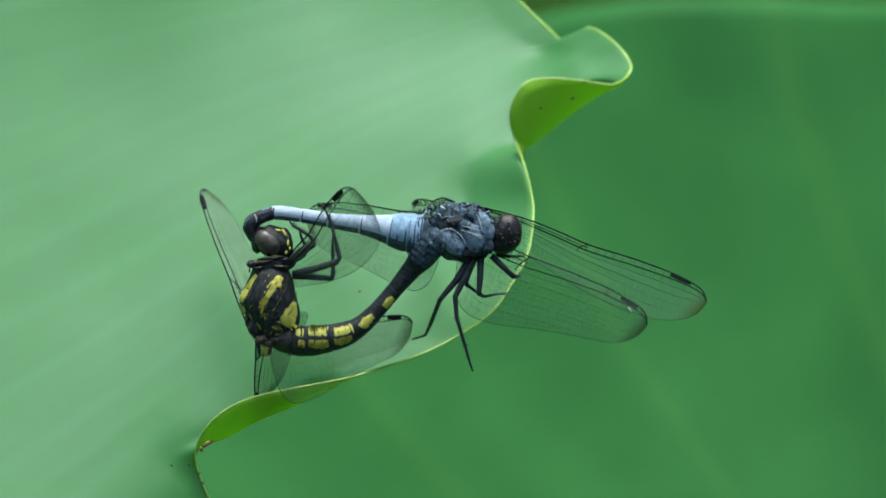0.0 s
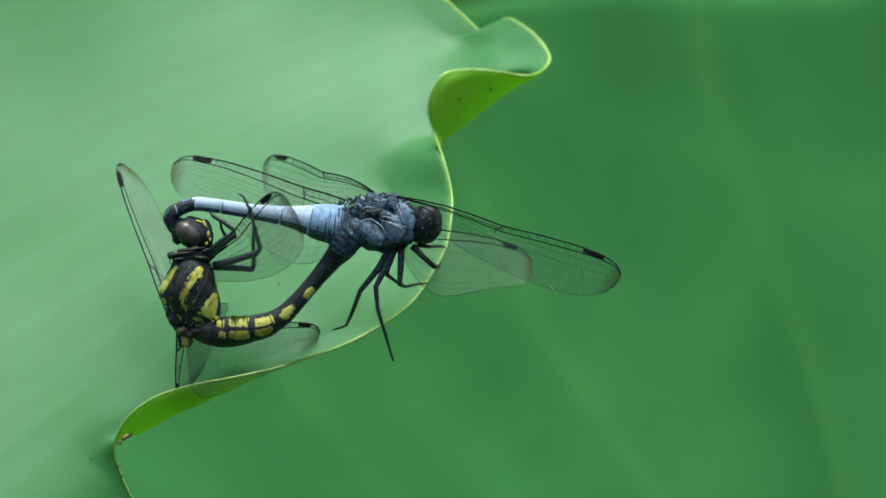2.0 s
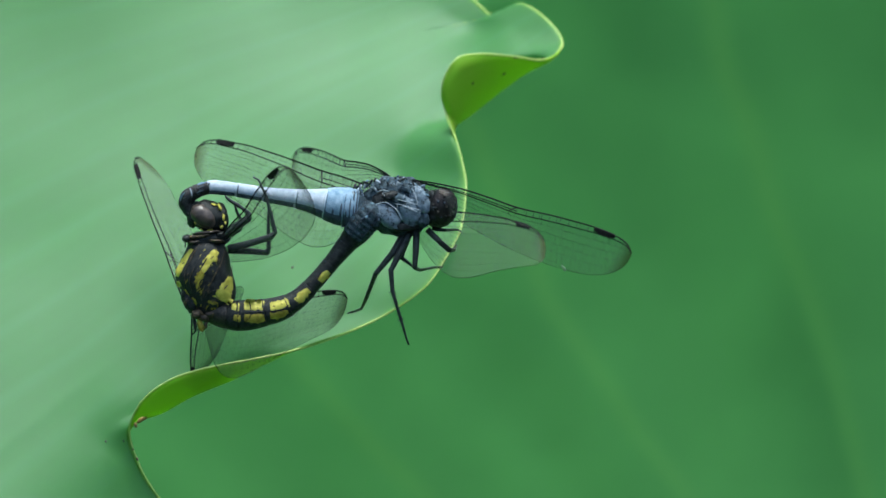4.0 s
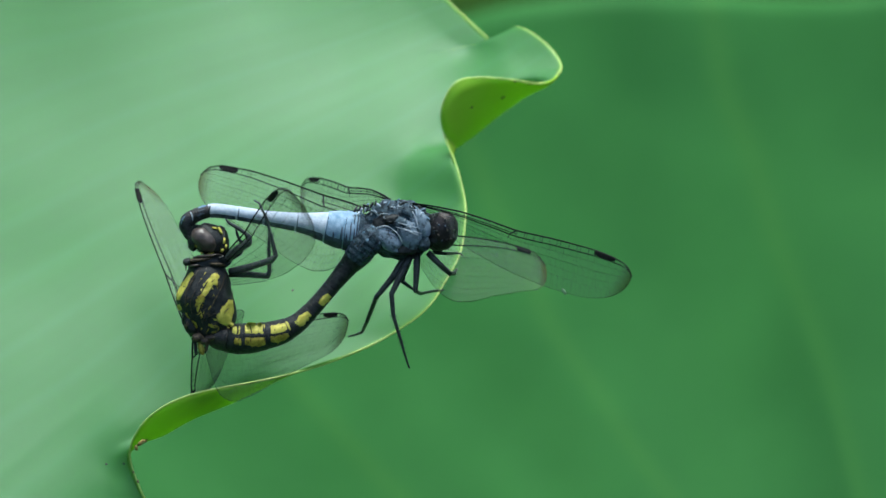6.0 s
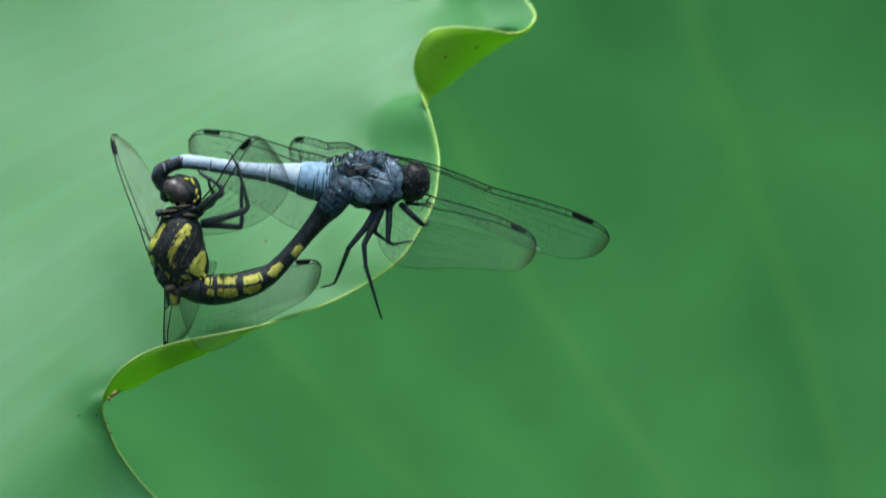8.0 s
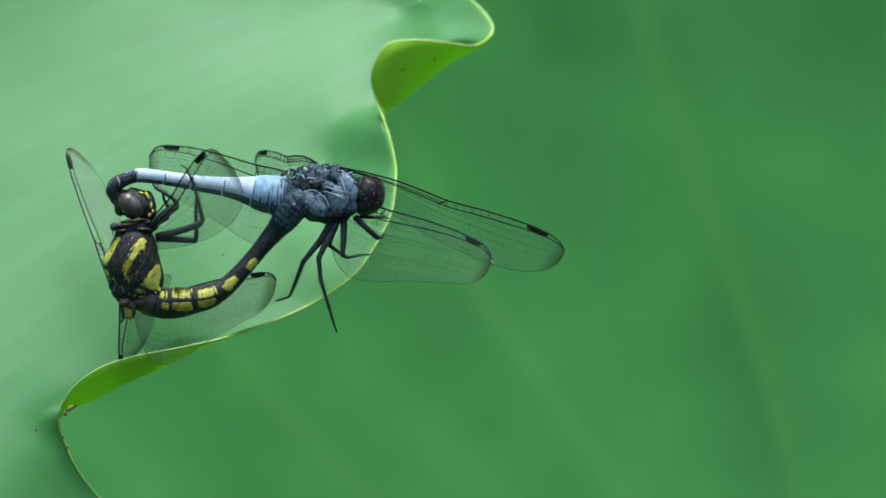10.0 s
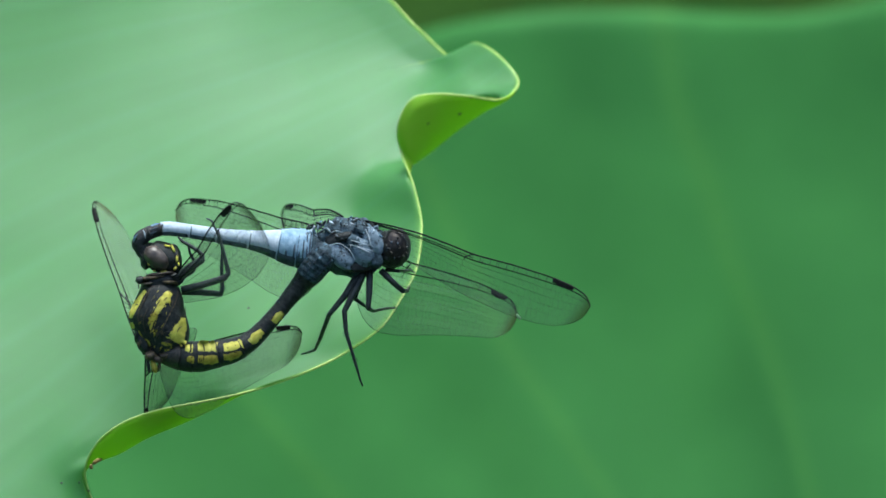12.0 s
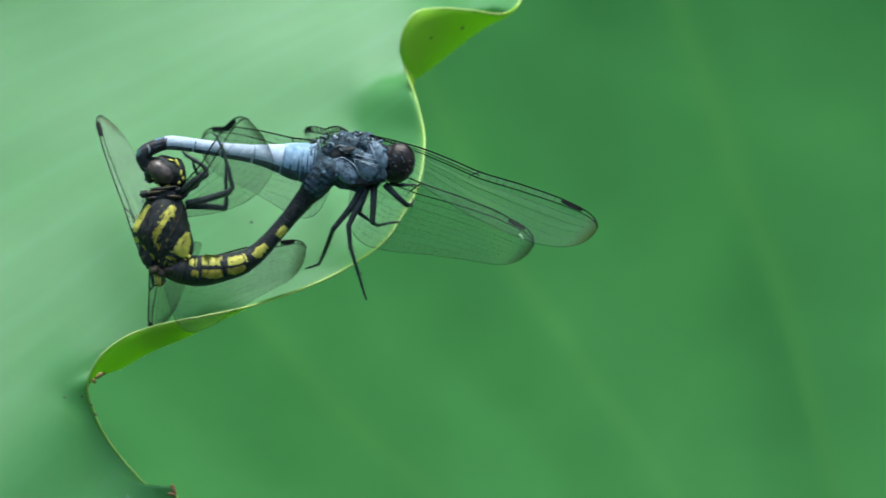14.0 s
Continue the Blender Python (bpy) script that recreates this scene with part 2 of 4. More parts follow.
def chart_path(knots, origin, count):
    """Knots of x, y, w, radius (tenths of a millimetre) into places from the origin and radii in metres."""
    k = smooth_knots(knots, count)
    pts = [np.array(at(*row[:3]) - origin) for row in k]
    return np.array(pts), np.maximum(k[:, 3], 0.3) * 1e-4


def blob(name, centre, axes, mat, turn=(0, 0, 0), power=2.0, wrinkle=0.0, rings=18, sides=26):
    """A rounded body with semi-axes in metres, turned by degrees; power above 2 squares it off."""
    rot = np.array(Euler([radians(a) for a in turn]).to_matrix())
    v = []
    for i in range(rings + 1):
        th = math.pi * i / rings
        for j in range(sides):
            ph = 2 * math.pi * j / sides
            q = np.array([math.cos(th), math.sin(th) * math.cos(ph), math.sin(th) * math.sin(ph)])
            s = (np.abs(q) ** power).sum() ** (-1 / power)
            w = 1 + wrinkle * noise.noise(Vector(q * 3.1))
            v.append(np.array(centre) + rot @ (q * s * w * np.array(axes)))
    return mesh_of(name, v, grid_faces(rings + 1, sides, True), mat)


def band(name, path, radii, t0, t1, a0, a1, lift, mat, flat=1.0, count=9, slant=0.0, square=False):
    """A patch that lies on a tube, from t0 to t1 along it and a0 to a1 degrees round it, with rounded corners."""
    p, d, a, b = ring_frames(path)
    idx = np.linspace(0, 1, len(p))
    v = []
    for i in range(count):
        s = i / (count - 1)
        t = t0 + (t1 - t0) * s
        pinch = (1 - abs(2 * s - 1) ** 6) ** 0.5 if 0 < s < 1 else 0.5
        mid, half = (a0 + a1) / 2 + slant * (s - 0.5), (a1 - a0) / 2 * max(pinch, 0.5)
        if square:
            half = (a1 - a0) / 2
        row = [np.array([np.interp(t, idx, arr[:, c]) for c in range(3)]) for arr in (p, a, b)]
        r = np.interp(t, idx, radii) + lift
        for j in range(9):
            g = radians(mid + half * (j / 4 - 1))
            edge = 0.55 if (j in (0, 8) or i in (0, count - 1)) else 1.0
            rr = r - lift * (1.6 if edge < 1 else 0)
            v.append(row[0] + rr * (flat * math.cos(g) * row[1] + math.sin(g) * row[2]))
    return mesh_of(name, v, grid_faces(count, 9), mat)


def loft(name, rows, origin, mat, sides=36, wrinkle=0.0):
    """A closed body from rows of (y, left x, right x, depth w of its axis, half its depth), on the chart, from top to bottom."""
    k = smooth_knots([(0.0, *row) for row in rows], 46)[:, 1:]
    v = []
    for i, (y, x0, x1, w, deep) in enumerate(k):
        pinch = 0.25 if i in (0, len(k) - 1) else 1.0
        for j in range(sides):
            g = 2 * math.pi * j / sides
            c, d = math.cos(g), math.sin(g)
            c, d = math.copysign(abs(c) ** 0.85, c), math.copysign(abs(d) ** 0.85, d)
            lump = 1 + wrinkle * noise.noise(Vector((c * 2.2, d * 2.2, y * 0.05)))
            v.append(np.array(at((x0 + x1) / 2 + pinch * lump * c * (x1 - x0) / 2, y, w + pinch * lump * d * deep) - origin))
    f = grid_faces(len(k), sides, True)
    f += [tuple(range(sides)), tuple(range((len(k) - 1) * sides, len(k) * sides))[::-1]]
    return mesh_of(name, v, f, mat)


def front_of(meshes, origin):
    """The chart's view of some meshes: a function that gives the depth w of the front at places x, y."""
    tris = []
    for me in meshes:
        q = np.array([v.co for v in me.vertices]) + np.array(origin)
        spread = (REACH - q[:, 2]) / REACH * 1e-4
        flat = np.column_stack([784 + q[:, 0] / spread, 441 - q[:, 1] / spread, q[:, 2] * 1e4])
        for p in me.polygons:
            ids = list(p.vertices)
            tris += [(flat[ids[0]], flat[ids[i]], flat[ids[i + 1]]) for i in range(1, len(ids) - 1)]
    t = np.array(tris)
    a, e1, e2 = t[:, 0], t[:, 1] - t[:, 0], t[:, 2] - t[:, 0]
    det = e1[:, 0] * e2[:, 1] - e1[:, 1] * e2[:, 0]
    det = np.where(np.abs(det) < 1e-9, 1e-9, det)

    def depth(x, y, default=0.0):
        dx, dy = x - a[:, 0], y - a[:, 1]
        u = (dx * e2[:, 1] - dy * e2[:, 0]) / det
        v = (e1[:, 0] * dy - e1[:, 1] * dx) / det
        ok = (u >= -1e-6) & (v >= -1e-6) & (u + v <= 1 + 1e-6)
        return float((a[ok, 2] + u[ok] * e1[ok, 2] + v[ok] * e2[ok, 2]).max()) if ok.any() else default
    return depth


def marking(name, knots, depth, origin, mat, lift=0.9, ragged=0.12, seed=0):
    """A patch of colour that lies on a body: a strip along knots of x, y, half-width on the chart, its edge uneven."""
    k = smooth_knots([(x, y, 0.0, h) for x, y, h in knots], max(6, 3 * len(knots)))
    d = np.gradient(k[:, :2], axis=0)
    d /= np.linalg.norm(d, axis=1)[:, None] + 1e-9
    v, last = [], 0.0
    cols = 7
    for i, (row, way) in enumerate(zip(k, d)):
        for j in range(cols):
            q = j / (cols - 1) * 2 - 1
            h = row[3] * (1 + ragged * 2 * noise.noise(Vector((i * 0.9, seed * 7.3, math.copysign(3, q)))))
            x, y = row[0] - way[1] * q * h, row[1] + way[0] * q * h
            last = depth(x, y, last)
            rim = abs(q) > 0.99 or i in (0, len(k) - 1)
            v.append(np.array(at(x, y, last + (-0.6 if rim else lift)) - origin))
    return mesh_of(name, v, grid_faces(len(k), cols), mat)


def stage_thing(name, origin, label, category):
    e = new(name)
    e.empty_display_size = 0.01
    e.matrix_world = STAGE @ Matrix.Translation(origin)
    return tagged(e, label, category)


# ---- setting ----
water = new("water", mesh_of("water", [(-400, -400, 0), (400, -400, 0), (400, 400, 0), (-400, 400, 0)], [(0, 1, 2, 3)], WATER, False))
tagged(water, "dark still pond water under the leaves", "water", kind="structure")

# an unseen green ring added round the pond, to darken low reflections and side light
m, n, l, b = material("unseen_ring_green")
fo = noisy(n, l, 1.6, 8, 0.7)
fr_ = ramp(n, [(0.35, (0.012, 0.03, 0.008)), (0.7, (0.05, 0.11, 0.03))])
l.new(fo.outputs["Fac"], fr_.inputs["Fac"])
l.new(fr_.outputs["Color"], b.inputs["Base Color"])
b.inputs["Roughness"].default_value = 0.9
ring = []
for i in range(97):
    a = 2 * math.pi * i / 96
    for h in range(7):
        out = 11 + 1.2 * noise.noise(Vector((3 * math.cos(a), 3 * math.sin(a), h * 0.8))) + 0.35 * h
        top = 8.0 + 1.6 * noise.noise(Vector((5 * math.cos(a), 5 * math.sin(a), 4.0)))
        ring.append((out * math.cos(a), out * math.sin(a), -0.2 + top * h / 6))
unseen_ring = new("backdrop", mesh_of("backdrop", ring, grid_faces(97, 7), m))
tagged(unseen_ring, "unseen dark green ring added round the pond to darken reflections", "backdrop", kind="structure")

# ---- the lotus leaf that carries the insects ----
# margin, from the far side down to the torn tip
MARGIN_HIGH = [(470, -95, -715), (598, -68, -695), (718, -65, -684), (790, 0, -642), (848, 55, -607), (872, 72, -600),
               (892, 34, -590), (939, 56, -545), (973, 103, -495), (943, 133, -440), (880, 127, -400), (823, 124, -375),
               (784, 133, -355), (759, 180, -360), (765, 227, -378), (784, 279, -347), (799, 344, -312), (799, 376, -285)]
MARGIN_LOW = [(789, 436, -222), (761, 489, -180), (727, 537, -152), (659, 585, -140), (600, 614, -125), (499, 649, -105), (424, 666, -80),
              (323, 686, -50), (269, 706, -42), (229, 736, -56), (205, 777, -86), (203, 804, -98), (216, 844, -102), (232, 878, -101),
              (270, 930, -103), (321, 980, -106), (340, 988, -107), (353, 972, -104), (364, 1000, -110), (401, 1032, -120)]
# the rest of the round blade
MARGIN_REST = [(640, 1330, -160), (700, 1900, 520), (200, 2600, 1250), (-900, 3000, 1500), (-2200, 2700, 1250), (-3200, 1700, 550),
               (-3300, 500, -300), (-2700, -500, -1000), (-1600, -1000, -1300), (-500, -700, -1050), (150, -300, -800)]
# where the margin rolls over towards the viewer: the roll's outer line, by the margin's knot
ROLL = {9: (955, 131, -455), 10: (908, 157, -480), 11: (862, 190, -485), 12: (822, 222, -465), 13: (793, 243, -420), 14: (783, 250, -396),
        24: (430, 680, -110), 25: (375, 706, -105), 26: (312, 732, -98), 27: (262, 760, -98), 28: (213, 779, -96)}

# creases inside the margin, where the blade turns from the open dish towards its raised edge, by the margin's knot
CREASE = {13: (725, 212, -470), 14: (715, 240, -438), 15: (695, 275, -402), 16: (666, 325, -390), 17: (688, 374, -352), 18: (735, 422, -270),
          26: (252, 714, -135), 27: (205, 743, -118), 28: (160, 778, -106), 29: (152, 830, -96)}


def on_leaf(x, y, w):
    """A place on the carrying leaf, which stands seven millimetres behind the insects' sheet."""
    return at(x, y, w - 70)


def soft_step(d, width):
    """Nought below 0, d above it, rounded over the width."""
    return width * math.log1p(math.exp(min(d / width, 30))) if d < 30 * width else d


# raised ribs of the blade: where one fades out, the way it runs there, its height
VEINS = [(345, 540, 0.795, -0.607, 1.8), (230, 425, 0.84, -0.54, 1.2)]


def blade_depth(x, y):
    """How far the blade lies behind the chart, away from its ruffled margin: a leaning dish that folds down
    below a line from the lower roll."""
    rib = 0.0
    for px, py, tx, ty, high in VEINS:
        off = (x - px) * ty - (y - py) * tx
        rib += high * math.exp(-(off / 12) ** 2) * min(1.0, max(0.0, ((px - x) * tx + (py - y) * ty) / 250))
    fold = soft_step((x - 197) * 0.665 + (y - 788) * 0.745, 55) - soft_step((x - 197) * 0.665 + (y - 788) * 0.745 - 450, 75)
    return (-215 - 0.75 * (650 - y) - 0.03 * (600 - x) - 0.52 * fold + rib
            - 60 * math.exp(-((x + 1300) ** 2 + (y - 500) ** 2) / 9e5))


def lotus_leaf():
    knots = MARGIN_HIGH + MARGIN_LOW + MARGIN_REST
    n_ = len(knots)
    outer, inner = [], []
    for i, (x, y, w) in enumerate(knots):
        dx, dy = HEART[0] - x, HEART[1] - y
        far = math.hypot(dx, dy)
        dx, dy = dx / far, dy / far
        if i in ROLL:
            fx, fy, fw = ROLL[i]
            outer.append((fx, fy, fw))
            inner.append(CREASE[i] if i in CREASE else (0.35 * x + 0.65 * fx - 45, 0.35 * y + 0.65 * fy - 8, min(w, fw) - (24 if i < 14 else 40)))
        else:
            outer.append((x + 4 * dx, y + 4 * dy, w - 1))
            inset, drop = (60, -22) if 29 <= i <= 38 else (85, 24) if i == 19 else (60, -3) if i <= 5 else (60, 15)
            inner.append(CREASE.get(i, (x + inset * dx, y + inset * dy, w - drop)))
    closed = [knots, outer, inner]
    rows_s = 520
    samples = [smooth_knots(c + [c[0]], rows_s)[:-1] for c in
               [[(*a, *b_, *c_) for a, b_, c_ in zip(*closed)]]][0]
    wrap = np.vstack([samples[-9:, 6:9], samples[:, 6:9], samples[:9, 6:9]])
    soften = np.hanning(21)[1:-1]
    for c in range(3):
        samples[:, 6 + c] = np.convolve(wrap[:, c], soften / soften.sum(), mode="valid")
    verts = []
    roll_cols = 14
    deep = np.concatenate([np.linspace(0, 0.30, 44)[1:], np.linspace(0.30, 1, 22)[1:]])
    seam = samples[:, 6:9]
    lift = seam[:, 2] - np.array([blade_depth(x, y) for x, y in seam[:, :2]])

    stride = np.linalg.norm(np.roll(seam, -1, 0) - np.roll(seam, 1, 0), axis=1) / 2

    def depth_at(pts):
        """The blade's depth at places on the chart: the dish, lifted smoothly towards the ruffled margin."""
        gap2 = ((pts[:, None, :] - seam[None, :, :2]) ** 2).sum(2)
        near = (2 / math.pi * (stride[None] / (gap2 + 1.0) ** 2).sum(1)) ** (-1 / 3)
        wgt = 1 / (gap2 + 40.0 + 0.35 * near[:, None] ** 2) ** 1.6
        local = (wgt * lift[None]).sum(1) / wgt.sum(1)
        base = np.array([blade_depth(x, y) for x, y in pts])
        return base + local * np.exp(-(near / 380) ** 1.15)

    # each row turns, as it leaves the ruffle, into a ray to the heart; the rays never cross
    turn = np.unwrap(np.arctan2(seam[:, 1] - HEART[1], seam[:, 0] - HEART[0]))
    even = (np.maximum.accumulate(turn) + np.minimum.accumulate(turn[::-1])[::-1]) / 2
    even = np.interp(np.arange(-20, len(even) + 20), np.arange(len(even)), even)
    even = np.convolve(even, np.ones(41) / 41, mode="valid")
    for row, ray in zip(samples, even):
        m_, f_, g_ = row[:3], row[3:6], row[6:9]
        wide = np.linalg.norm(f_ - m_)
        rolled = min(1.0, max(0.0, (wide - 6) / 30))
        # the roll: margin, outer line, then back under, easing into the dish
        under = []
        for k in range(roll_cols):
            s = k / (roll_cols - 1) * 2
            if s <= 1:
                p = m_ + (f_ - m_) * math.sin(s * math.pi / 2)
                p = p + np.array([0, 0, 0.25]) * max(0.0, wide - 5) * math.sin(s * math.pi)
            else:
                e = s - 1
                c1 = (f_ + np.array([0, 0, 0.6]) * (g_[2] - f_[2])) * rolled + (f_ + g_) / 2 * (1 - rolled)
                p = (1 - e) ** 2 * f_ + 2 * e * (1 - e) * c1 + e * e * g_
            under.append((p, max(0.0, s - 1)))
        dish = depth_at(np.array([p[:2] for p, _ in under]))
        for (p, e), d in zip(under, dish):
            e = e * e * (3 - 2 * e) * rolled
            verts.append(np.array(on_leaf(p[0], p[1], p[2] * (1 - e) + d * e)))
        far = math.hypot(g_[0] - HEART[0], g_[1] - HEART[1])
        straight = g_[None, :2] + (np.array(HEART)[None] - g_[None, :2]) * deep[:, None]
        fanned = np.array(HEART)[None] + far * (1 - deep[:, None]) * np.array([[math.cos(ray), math.sin(ray)]])
        ease = np.clip(far * deep / 260, 0, 1)[:, None]
        ease = ease * ease * (3 - 2 * ease)
        pts = straight * (1 - ease) + fanned * ease
        for (x, y), w in zip(pts, depth_at(pts)):
            verts.append(np.array(on_leaf(x, y, w)))
    cols = roll_cols + len(deep)
    count = len(samples)
    faces = []
    for i in range(count):
        k = (i + 1) % count
        for j in range(cols - 1):
            faces.append((i * cols + j, k * cols + j, k * cols + j + 1, i * cols + j + 1))
    return verts, faces, samples


verts, faces, leaf_rows = lotus_leaf()
heart = on_leaf(HEART[0], HEART[1], blade_depth(*HEART))
leaf = stage_thing("lotus_leaf", heart, "large waxy pale green lotus leaf with ruffled rolled margin", "leaf")
blade = part("blade", mesh_of("blade", [v - np.array(heart) for v in verts], faces, UNDER), leaf)
seat = np.array([np.array(on_leaf(*row[:3])) for row in leaf_rows])
near_rim = blade.data.attributes.new("margin", "FLOAT", "POINT")
cols_ = len(verts) // len(leaf_rows)
near_rim.data.foreach_set("value", [0.6 * math.exp(-(np.linalg.norm(v - seat[i // cols_]) / 0.0005) ** 2) for i, v in enumerate(verts)])
thick = blade.modifiers.new("thickness", "SOLIDIFY")
thick.thickness, thick.offset = 0.0004, 0.0
thick.material_offset = 1
blade.data.materials.append(LEAF)
rim_path = np.array([np.array(on_leaf(*row[:3]) - heart) for row in leaf_rows])
rim_path = np.vstack([rim_path, rim_path[:1]])
part("margin_cord", tube("margin_cord", rim_path, [0.00022] * len(rim_path), 6, RIM), leaf, "thin pale yellow-green rim of the blade")


def stalk_under(thing, world_top):
    """A tapering stalk from under a blade's heart down into the pond, as a part of the leaf."""
    inv = thing.matrix_world.inverted()
    pts = [inv @ Vector((world_top[0] + 0.03 * math.sin(3 * s), world_top[1] + 0.04 * s * s, world_top[2] * (1 - s) - 0.25 * s)) for s in np.linspace(0.002, 1, 24)]
    part("stalk", tube("stalk", pts, [0.0045 + 0.003 * s for s in np.linspace(0, 1, 24)], 10, STALK), thing)


stalk_under(leaf, STAGE @ heart)


blade_front = front_of([blade.data], heart)


def blemish(name, spots, mat, label):
    """Small flat stains that lie on the blade, each a lens a fifth of a millimetre thick."""
    for x, y, ax, ay, tz in spots:
        w = blade_front(x, y, -120)
        part(name, blob(name, at(x, y, w + 1.5) - heart, (ax * 1e-4, ay * 1e-4, 0.00022), mat, (0, 0, tz), 2.0, 0.45, 10, 16), leaf, label)


blemish("withered_spot", [(222, 774, 8, 4, 35), (213, 783, 3, 5, 10), (230, 768, 7, 4, 60)], BROWN, "small brown withered spot")
blemish("withered_tip", [(353, 974, 4, 8, 15), (347, 983, 9, 3, -10), (356, 984, 3, 7, -20)], DRIED, "brown dried tip of the margin")
blemish("speck", [(216, 843, 2, 3, 0), (209, 826, 2, 2, 0), (940, 130, 3, 2, 0), (889, 130, 2, 2, 0), (493, 503, 3, 2, 30), (161, 812, 2, 2, 0),
                  (192, 811, 1.5, 2, 0), (868, 158, 4, 2.5, 30), (812, 176, 3, 2, 10)], UMBER, "dark speck")
blemish("pale_scar", [(273, 991, 2, 6, 10)], SCAR, "pale scar")


# ---- other lotus leaves behind ----
tagged(leaf, group="lotus leaves")


def round_leaf(name, label, centre, radius, lean, turn, ruffle, seed, mat):
    e = new(name)
    e.empty_display_size = 0.01
    e.matrix_world = Matrix.Translation(centre) @ Euler((radians(lean[0]), radians(lean[1]), 0)).to_matrix().to_4x4() @ Matrix.Rotation(radians(turn), 4, "Z")
    tagged(e, label, "leaf", "lotus leaves")
    v = []
    rings, spokes = 60, 288
    for i in range(rings + 1):
        r = i / rings
        for j in range(spokes):
            a = 2 * math.pi * j / spokes
            edge = radius * (1 + 0.03 * math.sin(5 * a + seed) + 0.02 * math.sin(11 * a + 2 * seed))
            rib = abs(((a + 0.05) * RIBS / (2 * math.pi)) % 1 - 0.5) * 2
            z = 0.15 * radius * r ** 2 + ruffle * r ** 5 * (math.sin(6 * a + seed) + 0.5 * math.sin(10 * a + 2.3 * seed))
            z += 0.0022 * radius * (rib ** 6) * (0.2 + r) - 0.004 * radius * r * (1 - rib) ** 2
            v.append((edge * r * math.cos(a), edge * r * math.sin(a), z))
    bl = part("blade", mesh_of("blade", v, grid_faces(rings + 1, spokes, True), mat), e)
    th = bl.modifiers.new("thickness", "SOLIDIFY")
    th.thickness, th.offset = 0.0005, 0.0
    stalk_under(e, Vector(centre))
    return e


back_leaf = round_leaf("lotus_leaf", "broad deep green lotus leaf with pale ribs fanning out",
                       STAGE @ at(1850, 1900, -3300), 0.279, (30, 0), 3.4, 0.002, 2.66, BACKLEAF)
far_leaf = round_leaf("lotus_leaf", "dim deep green lotus leaf lower down in the pond",
                      STAGE @ at(1000, -500, -7000), 0.50, (50, 0), 50, 0.03, 2.6, OLDLEAF)


# ---- dragonflies ----
def wing_shape(span, chord, hind):
    """Leading and trailing edges, in metres, as functions of the share of the span: a bowed costa, a kink at the
    nodus, and a rounded tip whose apex lies on the axis. The chord scales the trailing edge."""
    if hind:
        lead_t, lead_v = (0, 0.10, 0.22, 0.33, 0.55, 0.75, 0.90), (0, 0.012, 0.024, 0.028, 0.052, 0.066, 0.060)
        trail_t, trail_v = (0, 0.03, 0.08, 0.14, 0.22, 0.35, 0.54, 0.70, 0.80), (0.10, 0.45, 0.78, 0.94, 1.0, 0.92, 0.72, 0.58, 0.50)
    else:
        lead_t, lead_v = (0, 0.10, 0.23, 0.36, 0.48, 0.65, 0.82, 0.90), (0, 0.018, 0.033, 0.034, 0.030, 0.048, 0.057, 0.052)
        trail_t, trail_v = (0, 0.05, 0.15, 0.30, 0.48, 0.65, 0.80), (0.08, 0.25, 0.45, 0.72, 0.92, 1.0, 0.96)
    q = np.linspace(0, 1, 81)
    ease = np.hanning(11)[1:-1]
    soften = lambda v: np.convolve(np.pad(v, 4, mode="edge"), ease / ease.sum(), mode="valid")
    upper, lower = soften(np.interp(q, lead_t, lead_v)) * span, soften(np.interp(q, trail_t, trail_v)) * chord
    upper[0] = 0.0
    round_off = lambda t, t0: math.sqrt(max(0.0, 1 - (max(0.0, t - t0) / (1 - t0)) ** 2))
    lead = lambda t: float(np.interp(t, q, upper)) * round_off(t, 0.885)
    trail = lambda t: -float(np.interp(t, q, lower)) * round_off(t, 0.76)
    return lead, trail


def add_rod(verts, faces, a, b_, r):
    """A thin three-sided rod from a to b_."""
    a, b_ = np.array(a, float), np.array(b_, float)
    d = b_ - a
    size = np.linalg.norm(d)
    if size < 1e-7:
        return
    d /= size
    s = np.cross(d, (0, 0, 1.0))
    base = len(verts)
    for c in (a, b_):
        for k in (s * r, -0.5 * s * r + np.array([0, 0, 0.87 * r]), -0.5 * s * r - np.array([0, 0, 0.87 * r])):
            verts.append(c + k)
    for j in range(3):
        k = (j + 1) % 3
        faces.append((base + j, base + k, base + 3 + k, base + 3 + j))


